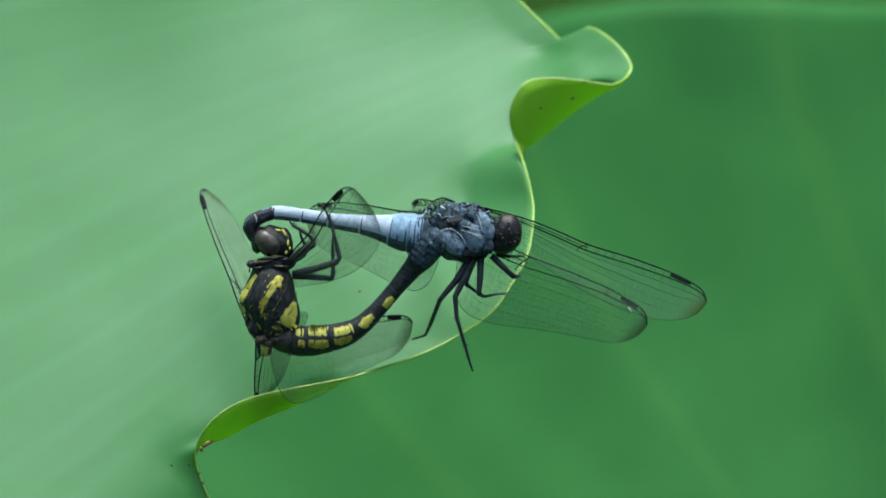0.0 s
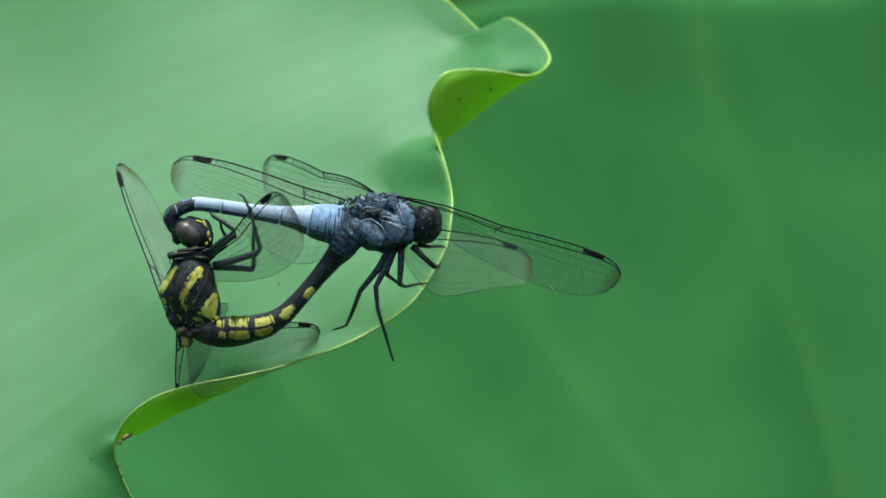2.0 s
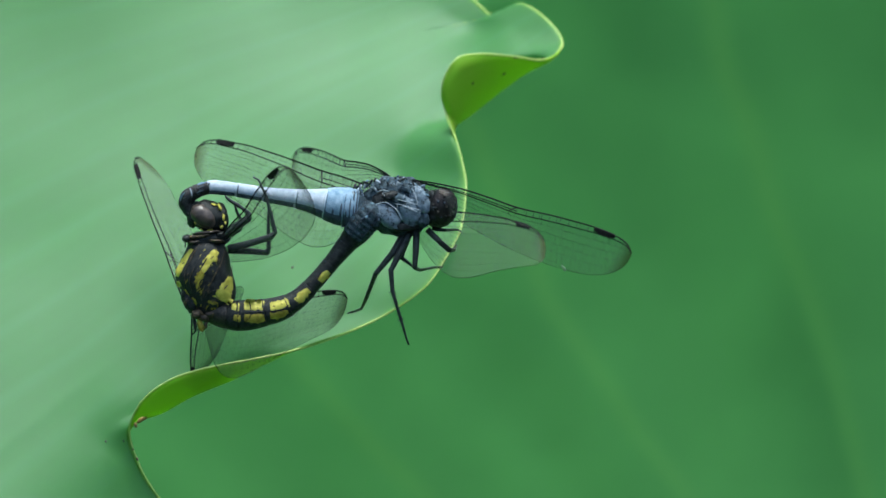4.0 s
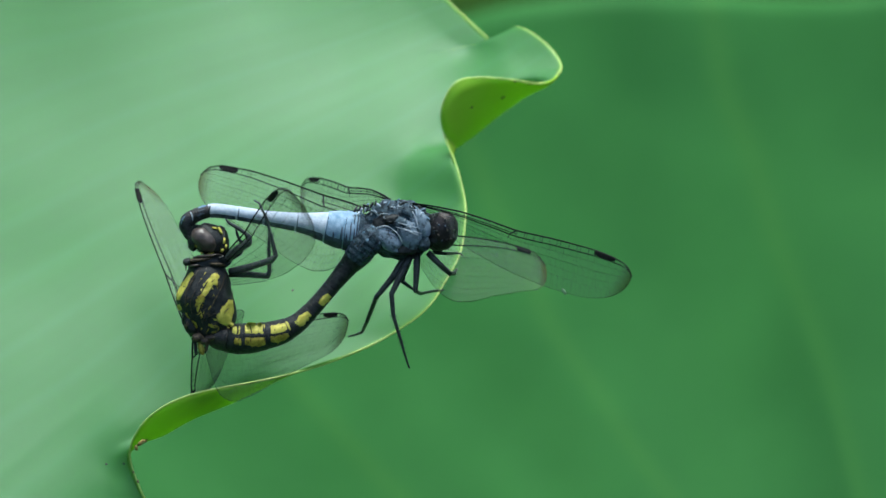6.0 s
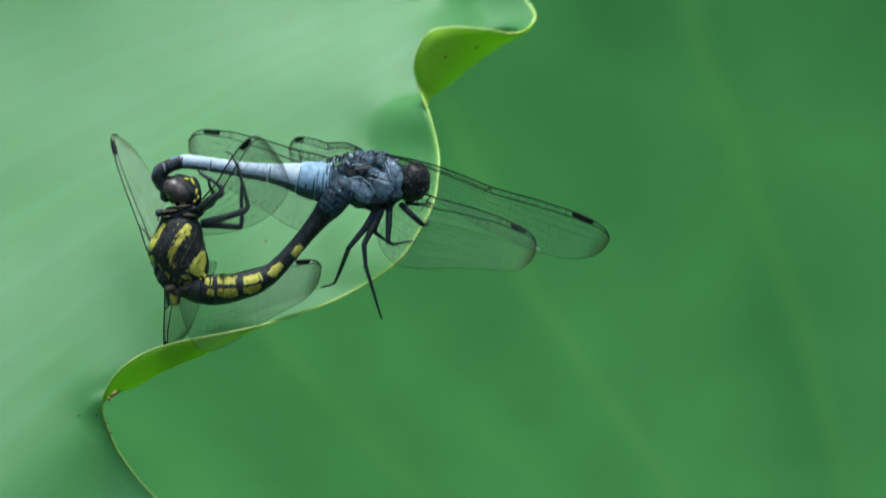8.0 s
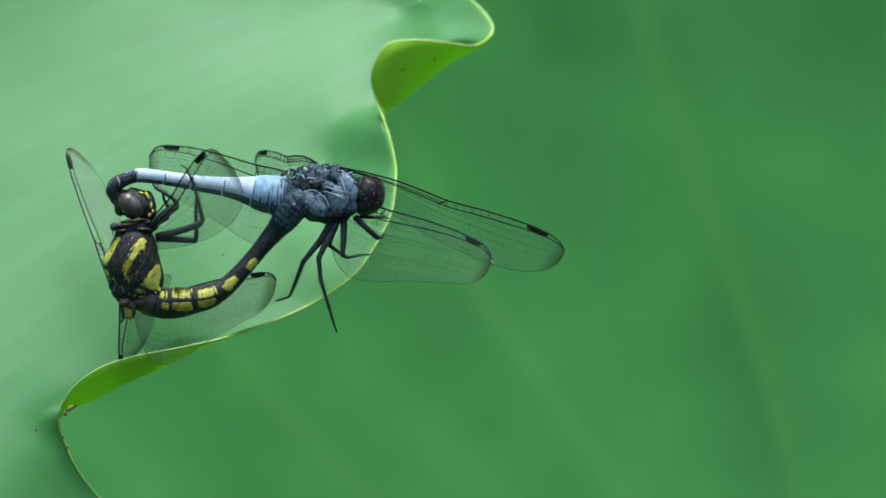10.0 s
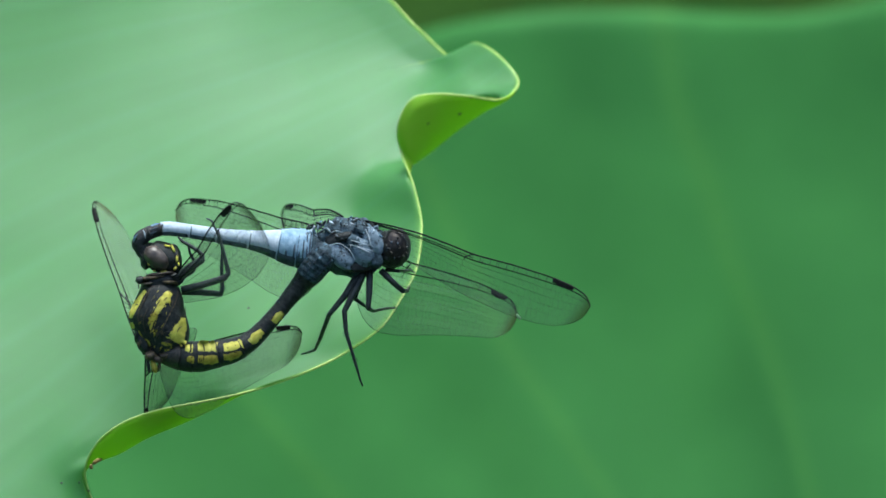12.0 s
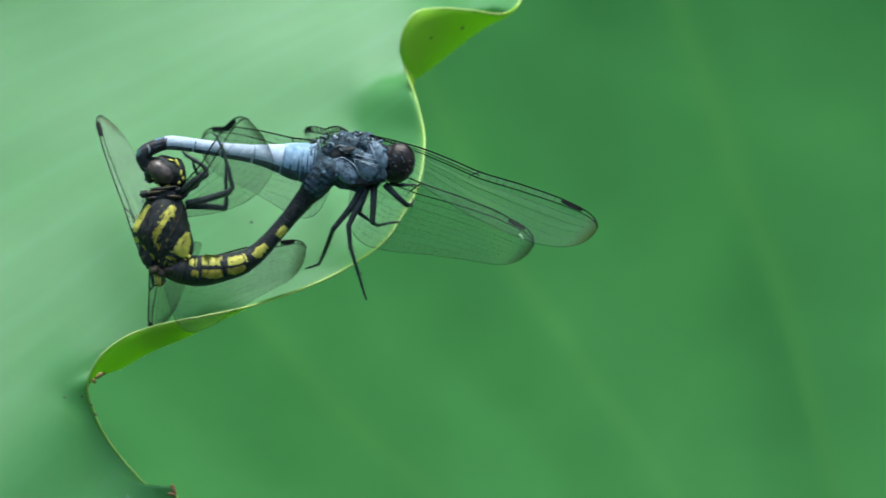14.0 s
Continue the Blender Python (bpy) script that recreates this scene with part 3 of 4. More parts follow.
def wing(name, owner, span, chord, hind, label="", milk=0.17):
    """A wing in its own space: root at the origin, span along x, leading edge on +y."""
    lead, trail = wing_shape(span, chord, hind)
    cols, rows_ = 60, 14
    corr = lambda x, f: 0.00035 * math.sin(f * 23) * (1 - 0.8 * f) * min(1, x / span * 4) * max(0.0, 1 - x / span)
    v = []
    for i in range(cols + 1):
        t = 1 - (1 - i / cols) ** 2
        for j in range(rows_ + 1):
            f = j / rows_
            v.append((span * t, lead(t) + (trail(t) - lead(t)) * f, corr(span * t, f)))
    film = part(name, mesh_of(name, v, grid_faces(cols + 1, rows_ + 1), wing_film(span, milk)), owner, label)
    film.visible_shadow = True
    rv, rf = [], []

    def spot(t, f):
        return (span * t, lead(t) + (trail(t) - lead(t)) * f, corr(span * t, f))

    # long veins: share of the chord at root, middle and tip, radius, and where they end
    nodus = 0.335 if hind else 0.48
    longs = [(0.0, 0.0, 0.0, 0.00016, 1.0), (0.10, 0.075, 0.05, 0.00008, nodus), (0.17, 0.14, 0.10, 0.00012, 0.99), (0.22, 0.24, 0.26, 0.00003, 0.97),
             (0.30, 0.36, 0.45, 0.00003, 0.96), (0.40, 0.50, 0.64, 0.00002, 0.95), (0.52, 0.66, 0.82, 0.00002, 0.88), (0.72, 0.86, 1.0, 0.00002, 0.70),
             (1.0, 1.0, 1.0, 0.000045, 1.0)]

    def share(k, t):
        a, m2, c, _, _ = longs[k]
        return float(np.interp(t, [0, 0.5, 1], [a, m2, c]))

    for k, (_, _, _, r, end) in enumerate(longs):
        ts = np.linspace(0.01, end, 44)
        for t0, t1 in zip(ts[:-1], ts[1:]):
            add_rod(rv, rf, spot(t0, share(k, t0)), spot(t1, share(k, t1)), r * (1.1 - 0.3 * t0))
    for k in range(len(longs) - 1):
        steps = [38, 38, 44, 52, 60, 66, 70, 74][k]
        for i in range(1, steps):
            t = (i + 0.3 * math.sin(i * 2.1 + k) + 0.25 * math.sin(i * 5.7 + 2 * k)) / steps
            if t > 0.985 or (k == 1 and t > nodus):
                continue
            f0, f1 = share(k, t), share(k + 1, min(t + 0.004, 1))
            if k == 0 and t > nodus:
                f1 = share(2, t)
            gap = abs(f1 - f0) * chord
            if gap > 0.0016:
                # two tiers of cells where the gap is wide
                fm = (f0 + f1) / 2
                add_rod(rv, rf, spot(t, f0), spot(min(t + 0.010, 1), fm), 0.000015)
                add_rod(rv, rf, spot(min(t + 0.010, 1), fm), spot(t, f1), 0.000015)
                add_rod(rv, rf, spot(min(t + 0.010, 1), fm), spot(min(t + 0.010 + 1 / steps, 1), fm), 0.000015)
            else:
                add_rod(rv, rf, spot(t, f0), spot(min(t + (0.006 if k > 2 else 0), 1), f1), 0.00005 if k < 2 else 0.000022 if k < 3 else 0.000016)
    add_rod(rv, rf, spot(nodus, 0), spot(nodus - 0.03, share(2, nodus)), 0.00016)
    add_rod(rv, rf, spot(nodus - 0.03, share(2, nodus)), spot(nodus - 0.035, share(3, nodus)), 0.00008)
    tagged(part("venation", mesh_of("venation", rv, rf, VEIN, False), film, "fine net of black veins"), kind="stuff")
    sv = []
    for i in range(9):
        t = 0.825 + 0.09 * i / 8
        for f in (-0.01, 0.045, 0.095):
            x, y, z = spot(t, f * (0.75 + 0.25 * math.sin(math.pi * (i + 0.5) / 9)))
            for dz in (0.00025, -0.00025):
                sv.append((x, y, z + dz))
    sf = []
    for i in range(8):
        a, c = i * 6, (i + 1) * 6
        sf += [(a, a + 2, c + 2, c), (a + 2, a + 4, c + 4, c + 2), (a + 1, c + 1, c + 3, a + 3), (a + 3, c + 3, c + 5, a + 5), (a, c, c + 1, a + 1), (a + 4, a + 5, c + 5, c + 4)]
    part("pterostigma", mesh_of("pterostigma", sv, sf, VEIN, False), film, "black wing spot near the tip")
    return film


def wing_pose(root, tip, hint, show, span, towards=1):
    """The pose, in the insect's space, of a wing of that span whose root and tip lie so on the chart. The tip's depth
    follows from the span. hint: the way (x right, y down) in which the hind edge lies; show: how open the wing lies
    to the viewer, 1 for its full breadth, negative to tilt the hind edge away."""
    rx, ry, rw = root
    w = rw
    for _ in range(8):
        way = at(tip[0], tip[1], w) - at(*root)
        dx, dy = way.x, way.y
        flat = min(math.hypot(dx, dy), span * 0.999)
        w = rw + towards * math.sqrt(span * span - flat * flat) * 1e4
    d = Vector((dx, dy, (w - rw) * 1e-4)).normalized()
    e1 = Vector((dy, -dx, 0)).normalized()
    if e1.dot(Vector((hint[0], -hint[1], 0))) < 0:
        e1 = -e1
    e2 = d.cross(e1).normalized()
    if e2.z < 0:
        e2 = -e2
    back = e1 * abs(show) + e2 * math.copysign(math.sqrt(max(0.0, 1 - show * show)), show)
    m_ = Matrix((d, -back, d.cross(-back))).transposed().to_4x4()
    return Matrix.Translation(at(*root)) @ m_


def leg(owner, knots, origin, spines=True, name="leg"):
    """A jointed leg: straight pieces, a swelling at each joint, and a comb of spines along the shank."""
    k = np.array(knots, float)
    u = np.concatenate([[0], np.cumsum(np.linalg.norm(np.diff(k[:, :3], axis=0), axis=1))])
    q = np.sort(np.concatenate([np.linspace(0, u[-1], 22), u[1:-1] - 2.5, u[1:-1] + 2.5, u[1:-1]]))
    c = np.array([[np.interp(v, u, k[:, j]) for j in range(4)] for v in q])
    path = np.array([np.array(at(*row[:3]) - origin) for row in c])
    radii = c[:, 3] * 1e-4
    count = len(path)
    ob = part(name, tube(name, path, radii * 0.85, 8, LEGBLACK), owner)
    if spines:
        sv, sf = [], []
        for i in range(int(count * 0.45), int(count * 0.86)):
            d = path[min(i + 1, count - 1)] - path[i - 1]
            d /= np.linalg.norm(d) + 1e-12
            for sgn in (1, -1):
                side = np.cross(d, (0, 0, 1.0)) * sgn
                add_rod(sv, sf, path[i], path[i] + side * 0.0006 + d * 0.0004, 0.000035)
        tagged(part("spines", mesh_of("spines", sv, sf, LEGBLACK, False), ob), kind="stuff")
    return ob


def abdomen(owner, knots, origin, cuts, mats, flat=1.0, sides=24):
    """A jointed abdomen: one part for each segment between the cuts (places on the chart), overlapping like cuffs."""
    path, radii = chart_path(knots, origin, 200)
    marks = [int(np.argmin(np.linalg.norm(path - np.array(at(x, y, knots[0][2]) - origin), axis=1))) for x, y in cuts]
    made = []
    for k in range(len(marks) - 1):
        i0, i1 = marks[k], marks[k + 1]
        p, r = path[i0:i1 + 1], radii[i0:i1 + 1].copy()
        s = np.linspace(0, 1, len(r))
        r *= 1 + 0.03 * np.sin(np.pi * s) + 0.06 * s ** 10 - 0.02 * (1 - s) ** 8
        made.append((part("abdomen_segment", tube("abdomen_segment", p, r, sides, mats[k], flat), owner), p, r))
    return made, path, radii


MALE = at(683, 390, 0)
male = stage_thing("dragonfly", MALE, "powder-blue male dragonfly with clear wings, clasping the leaf's margin", "dragonfly")


def blue_male():
    o = MALE
    # abdomen: broad at the thorax, waxy blue, the last joints black and hooked down over the partner's neck
    knots = [(650, 400, 6, 24), (622, 400, 6, 27), (604, 398, 6, 32), (585, 396, 6, 34), (560, 392, 6, 30), (522, 385, 6, 20), (480, 379, 6, 15), (449, 375, 6, 13),
             (400, 367, 6, 12), (349, 361, 6, 12), (334, 364, 6, 11.5), (320, 369, 6, 12), (305, 379, 6, 13), (301, 389, 6, 12), (306, 401, 6, 9), (312, 412, 4, 6)]
    cuts = [(650, 400), (606, 398), (582, 395), (549, 390), (496, 381), (440, 374), (393, 366), (342, 361), (318, 368), (302, 382), (309, 412)]
    mats = [BLUE_DARK, BLUE_MID, BLUE_MID, BLUE, BLUE, BLUE, BLUE, GLINTED, GLINTED, BLACK]
    segs, path, radii = abdomen(male, knots, o, cuts, mats)
    # knobs and pale rims on the black end joints; the slate and pale ones paint glints
    front = front_of([sg[0].data for sg in segs], o)
    for n_, (mat, knots_) in enumerate(((SLATE, ((338, 352, 0.8), (330, 354, 2.2), (322, 357, 1))), (BLACK, ((344, 352, 1.5), (341, 362, 2.5), (343, 372, 1.5))), (PALE, ((308, 362, 0.6), (312, 370, 1.4), (313, 380, 0.6))),
                                        (BLACK, ((316, 358, 1.5), (318, 368, 3), (322, 378, 1.5))), (SLATE, ((300, 370, 0.6), (294, 378, 1.6), (292, 386, 0.6))), (FLANK, ((334, 366, 1), (326, 369, 2), (320, 374, 1))),
                                        (FLANK, ((336, 358, 0.5), (328, 361, 1.4), (322, 364, 0.5))), (PALE, ((346, 356, 0.5), (344, 361, 1.2), (345, 366, 0.5))))):
        part("joint_mark", marking("joint_mark", knots_, front, o, mat, 1.3, 0.3, n_), male)
    # slate lower flank, whose dark tone also paints the underside's shade, and a fine dark hem at each joint
    for k in range(1, 7):
        ob, p, r = segs[k]
        part("flank", band("flank", p, r * 1.0, 0.02, 0.98, -112, -24, 0.00005, FLANK, count=13, square=True), ob, "slate grey lower flank, shade painted in")
        part("hem", band("hem", p, r, 0.95, 0.985, -70, 48, 0.00004, BLUE_DARK, square=True), ob, "thin dark hem")
    for k, t, a0, a1 in ((1, 0.06, -40, 70), (1, 0.24, -50, 8), (1, 0.30, 20, 62), (1, 0.52, -56, 30), (1, 0.76, -58, -10), (2, 0.10, -55, 10), (2, 0.52, -50, -12)):
        ob, p, r = segs[k]
        part("crease", band("crease", p, r, t, t + 0.11, a0, a1, 0.00006, FLANK, slant=8), ob, "dark crease")
    for a, b_ in (((302, 394, 10), (309, 412, 14)), ((301, 394, 0), (307, 414, -4))):
        pth, rad = chart_path([(*a, 7), ((a[0] + b_[0]) / 2 - 3, (a[1] + b_[1]) / 2, a[2], 5), (*b_, 2)], o, 10)
        part("clasper", tube("clasper", pth, rad, 8, BLACK), male)
    # thorax: a dark furry block with slate plates on its flank
    part("thorax", blob("thorax", at(677, 394, 0) - o, (0.0061, 0.0051, 0.0038), BLUE_DARK, (0, 10, -6), 2.4, 0.16, 30, 40), male, "dark slate-blue furry thorax")
    part("neck", blob("neck", at(735, 396, 0) - o, (0.0018, 0.0019, 0.0020), BLACK, (0, 12, 0)), male)
    for cx, cy, cw, ax, ay, tz, mat in ((659, 412, 36, 27, 16, -40, PATCHED), (699, 404, 34, 25, 20, -62, PATCHED), (715, 384, 32, 16, 26, 22, PATCHED), (690, 430, 28, 22, 9, 4, BLACK),
                                        (720, 414, 28, 12, 18, 10, BLUE_DARK), (681, 384, 36, 15, 11, -25, BLUE_DARK), (664, 376, 36, 16, 8, 12, BLACK), (700, 366, 30, 17, 8, -14, BLUE_DARK)):
        part("side_plate", blob("side_plate", at(cx, cy, cw) - o, (ax * 1e-4, ay * 1e-4, 0.0011), mat, (0, 6, tz), 2.4, 0.22, 18, 26), male, "powdery slate plate" if mat is PATCHED else "")
    part("wing_pit", blob("wing_pit", at(648, 384, 30) - o, (0.0017, 0.0015, 0.0012), BLACK, (0, 0, 30), 2.4, 0.15), male)
    # pale sinews and rims of the plates
    rng = random.Random(4)
    for pts in (((630, 402, 36), (642, 391, 44), (656, 388, 46), (664, 392, 46)), ((664, 392, 46), (676, 402, 48), (684, 418, 46)), ((668, 380, 44), (690, 386, 49), (716, 393, 44)),
                ((672, 390, 46), (694, 395, 50), (718, 402, 46)), ((682, 392, 48), (700, 399, 52), (716, 407, 46)), ((650, 372, 42), (660, 380, 46), (668, 380, 44)),
                ((702, 362, 40), (708, 376, 44), (712, 392, 46)), ((718, 364, 36), (723, 380, 38), (726, 402, 36)), ((640, 370, 40), (650, 366, 42), (662, 368, 42))):
        rows = [(x, y, w, 0.7 if i in (0, len(pts) - 1) else rng.uniform(0.9, 1.5)) for i, (x, y, w) in enumerate(pts)]
        pth, rad = chart_path(rows, o, 12)
        part("streak", tube("streak", pth, rad, 6, PALE), male, "pale streak, partly painted highlight")
    # random short streaks: the pale ones paint highlights, every third is a dark furrow
    for i in range(34):
        x0, y0, g, ln = 636 + rng.uniform(0, 86), 366 + rng.uniform(0, 54), radians(rng.choice((-60, 20, 35, 75)) + rng.uniform(-12, 12)), rng.uniform(5, 13)
        w0 = 46 - 0.012 * (x0 - 682) ** 2 - 0.008 * (y0 - 398) ** 2
        pth, rad = chart_path([(x0, y0, w0 - 2, 0.5), (x0 + ln / 2 * math.cos(g), y0 + ln / 2 * math.sin(g), w0 + 1, 1.1), (x0 + ln * math.cos(g), y0 + ln * math.sin(g), w0 - 3, 0.4)], o, 6)
        part("streak", tube("streak", pth, rad, 5, PALE if i % 3 else BLACK), male, "pale streak, partly painted highlight" if i % 3 else "dark furrow")
    # small uneven plates along the back, where the wings are hinged
    for i in range(96):
        x0 = 598 + 1.36 * i + rng.uniform(-3, 3)
        y0 = 357 - 18 * math.sin(math.pi * min(1, max(0, (x0 - 590) / 150))) ** 1.5 + rng.uniform(2, 26)
        sz = rng.uniform(1.4, 3.4)
        part("back_plate", blob("back_plate", at(x0, y0, rng.uniform(14, 42)) - o, (sz * 1.8e-4, sz * 0.7e-4, sz * 0.8e-4), (BLACK, PATCHED, PALE, BLACK, SLATE, BLUE, BLUE_DARK)[i % 7],
                                (rng.uniform(-30, 30), rng.uniform(-30, 30), rng.choice((-50, -20, 35, 70)) + rng.uniform(-15, 15)), 2.3, 0.5, 8, 10), male)
    # head: two great eyes, face and jaws
    part("head", blob("head", at(746, 398, 4) - o, (0.0025, 0.0033, 0.0030), BLACK, (0, 15, 0), 2.3, 0.15, 22, 30), male)
    part("eye", blob("eye", at(756, 396, 14) - o, (0.0027, 0.0034, 0.0024), EYE_DARK, (0, 15, -8), 2.1, 0.06, 24, 32), male, "dark blue-grey compound eye")
    part("eye", blob("eye", at(756, 396, -16) - o, (0.0023, 0.0028, 0.0024), EYE_DARK, (0, 15, -15), 2.0, 0.05), male, "dark blue-grey compound eye")
    part("face", blob("face", at(757, 412, 4) - o, (0.0015, 0.0018, 0.0022), FACE, (0, 10, 0), 2.1, 0.15), male)
    for i in range(22):
        g, q = rng.uniform(0, 6.28), rng.uniform(0.3, 0.95)
        x0, y0 = 756 + 24 * q * math.cos(g), 397 + 30 * q * math.sin(g)
        w0 = 14 + 26 * math.sqrt(1 - q * q)
        part("face_fleck", blob("face_fleck", at(x0, y0, w0) - o, (rng.uniform(1, 2.8) * 1e-4, rng.uniform(1, 3) * 1e-4, 0.0003), (FACE, FLANK, EYE_BROWN, BLACK)[i % 4],
                                    (0, 0, rng.uniform(0, 90)), 2, 0.3, 6, 8), male)
    # legs
    leg(male, [(691, 440, 8, 8), (668, 478, 22, 7), (638, 514, 24, 5), (622, 556, -60, 4), (613, 576, -130, 3), (600, 581, -185, 2.4), (589, 584, -200, 1.5)], o)
    leg(male, [(698, 440, 12, 8), (680, 478, 26, 7), (665, 508, 30, 5.5), (668, 546, 30, 4), (682, 592, 26, 3.2), (693, 630, 20, 2.2), (697, 640, 18, 1.5)], o)
    leg(male, [(710, 438, 14, 7.5), (709, 475, 24, 6.5), (707, 503, 26, 5), (716, 508, -30, 3.4), (740, 503, -155, 2.8), (757, 502, -242, 1.8)], o)
    leg(male, [(730, 436, 14, 7), (750, 456, 22, 6), (768, 472, 10, 5.5), (776, 472, -80, 4), (780, 464, -262, 2)], o, False)
    leg(male, [(738, 434, -6, 5), (760, 437, -4, 3.5), (783, 436, -120, 2.5), (790, 440, -280, 1.5)], o, False)
    leg(male, [(700, 440, -14, 6), (686, 476, -16, 5), (684, 486, -16, 4.5), (700, 498, -10, 3), (706, 502, -8, 2)], o, False)
    wings = [wing("forewing", male, 0.0445, 0.0068, False), wing("hindwing", male, 0.0425, 0.0132, True),
             wing("forewing", male, 0.0445, 0.0068, False), wing("hindwing", male, 0.0425, 0.0132, True)]
    part("torn_fleck", blob("torn_fleck", (0.0325, -0.0065, 0.0001), (0.0006, 0.0003, 0.0001), SCAR, (0, 0, -35), 2, 0.5, 8, 12), wings[0], "pale torn fleck at the hind edge")
    return wings


male_wings = blue_male()

FEMALE = at(342, 520, 0)
female = stage_thing("dragonfly", FEMALE, "black and yellow female dragonfly joined to the blue male", "dragonfly")


def yellow_female():
    o = FEMALE
    knots = [(338, 580, 0, 16), (356, 583, 2, 22), (378, 587, 4, 25), (402, 588, 6, 27), (440, 583, 6, 24), (474, 574, 6, 21), (500, 559, 6, 17),
             (522, 538, 6, 15), (546, 511, 6, 14), (570, 482, 6, 15), (590, 458, 6, 18), (604, 442, 8, 22), (622, 422, 10, 22), (640, 408, 10, 14)]
    cuts = [(338, 580), (376, 588), (398, 591), (443, 585), (485, 571), (522, 538), (558, 497), (586, 463), (612, 432), (640, 408)]
    rs = random.Random(8)
    segs, path, radii = abdomen(female, knots, o, cuts, [FACE] + [BLACK] * 8)
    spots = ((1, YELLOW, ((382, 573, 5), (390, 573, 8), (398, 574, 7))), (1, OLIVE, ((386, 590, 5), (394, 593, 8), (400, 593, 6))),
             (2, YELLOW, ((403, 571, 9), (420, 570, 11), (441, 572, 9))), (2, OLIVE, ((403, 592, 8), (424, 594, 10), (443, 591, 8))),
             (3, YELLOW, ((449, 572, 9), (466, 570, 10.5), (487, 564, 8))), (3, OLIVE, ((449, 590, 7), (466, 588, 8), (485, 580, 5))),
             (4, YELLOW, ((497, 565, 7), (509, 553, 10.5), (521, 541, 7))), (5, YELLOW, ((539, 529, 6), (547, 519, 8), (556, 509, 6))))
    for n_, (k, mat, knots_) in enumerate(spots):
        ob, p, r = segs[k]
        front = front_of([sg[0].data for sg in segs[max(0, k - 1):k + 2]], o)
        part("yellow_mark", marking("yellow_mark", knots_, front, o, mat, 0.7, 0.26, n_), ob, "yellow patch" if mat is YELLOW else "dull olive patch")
    for k, knots_ in ((1, ((392, 566, 1.2), (394, 573, 2.6), (392, 580, 1.2))), (2, ((413, 560, 0.8), (417, 575, 1.1), (415, 598, 0.9))),
                      (2, ((428, 577, 1.0), (434, 581, 2.4), (441, 583, 1.2))), (3, ((472, 578, 1.0), (479, 575, 2.6), (485, 570, 1.0))),
                      (2, ((404, 581, 1.0), (420, 582, 1.4), (442, 581, 1.0))), (3, ((450, 581, 1.0), (466, 579, 1.4), (485, 574, 1.0)))):
        ob, p, r = segs[k]
        front = front_of([sg[0].data for sg in segs[max(0, k - 1):k + 2]], o)
        part("dark_line", marking("dark_line", knots_, front, o, BLACK, 1.4, 0.3, k), ob, "thin dark line")
    for n_ in range(40):
        k = rs.choice((1, 2, 2, 3, 3, 4, 5))
        ob, p, r = segs[k]
        t, g = rs.uniform(0.05, 0.9), rs.uniform(-75, 20)
        part("fleck", band("fleck", p, r, t, t + rs.uniform(0.02, 0.07), g, g + rs.uniform(4, 16), 0.00013, rs.choice((BLACK, UMBER, BLACK)), count=4), ob)
    for k in range(5, 9):
        ob, p, r = segs[k]
        part("joint_ring", band("joint_ring", p, r, 0.95, 0.985, -80, -30, 0.00004, FLANK, square=True), ob, "greyish joint ring")
    # the tail's end widens under the male's waist: a rugged dark wedge with pale ridges
    wp, wr = chart_path([(599, 446, 16, 21), (608, 434, 20, 24), (620, 419, 24, 26), (634, 405, 28, 24), (646, 394, 28, 12)], o, 24)
    wr = wr * (1 + 0.06 * np.sin(np.arange(24) * 1.9))
    tail_tip = part("tail_tip", tube("tail_tip", wp, wr, 20, BLUE_DARK), female, "rugged dark grey tail end")
    for a0, a1 in ((-86, -78), (-52, -47), (-14, -8), (34, 39)):
        part("ridge", band("ridge", wp, wr, 0.06, 0.92, a0, a1, 0.00012, FLANK, count=11), tail_tip)
    for _ in range(16):
        t, g = rs.uniform(0.1, 0.9), rs.uniform(-60, 60)
        part("grain", band("grain", wp, wr, t, t + rs.uniform(0.04, 0.1), g, g + rs.uniform(5, 14), 0.00012, BLACK if rs.random() < 0.6 else SLATE, count=4), tail_tip)
    # thorax: black with slanting yellow bands
    thorax = part("thorax", loft("thorax", [(455, 310, 366, 0, 22), (466, 304, 372, 0, 32), (482, 297, 379, 0, 38), (500, 289, 382, 0, 41), (516, 283, 385, 0, 42),
                                           (532, 288, 389, 0, 40), (548, 297, 390, 0, 37), (562, 309, 387, 0, 32), (575, 318, 370, 0, 26), (588, 325, 356, 0, 16)],
                                 o, BLACK, wrinkle=0.05), female)
    front = front_of([thorax.data], o)
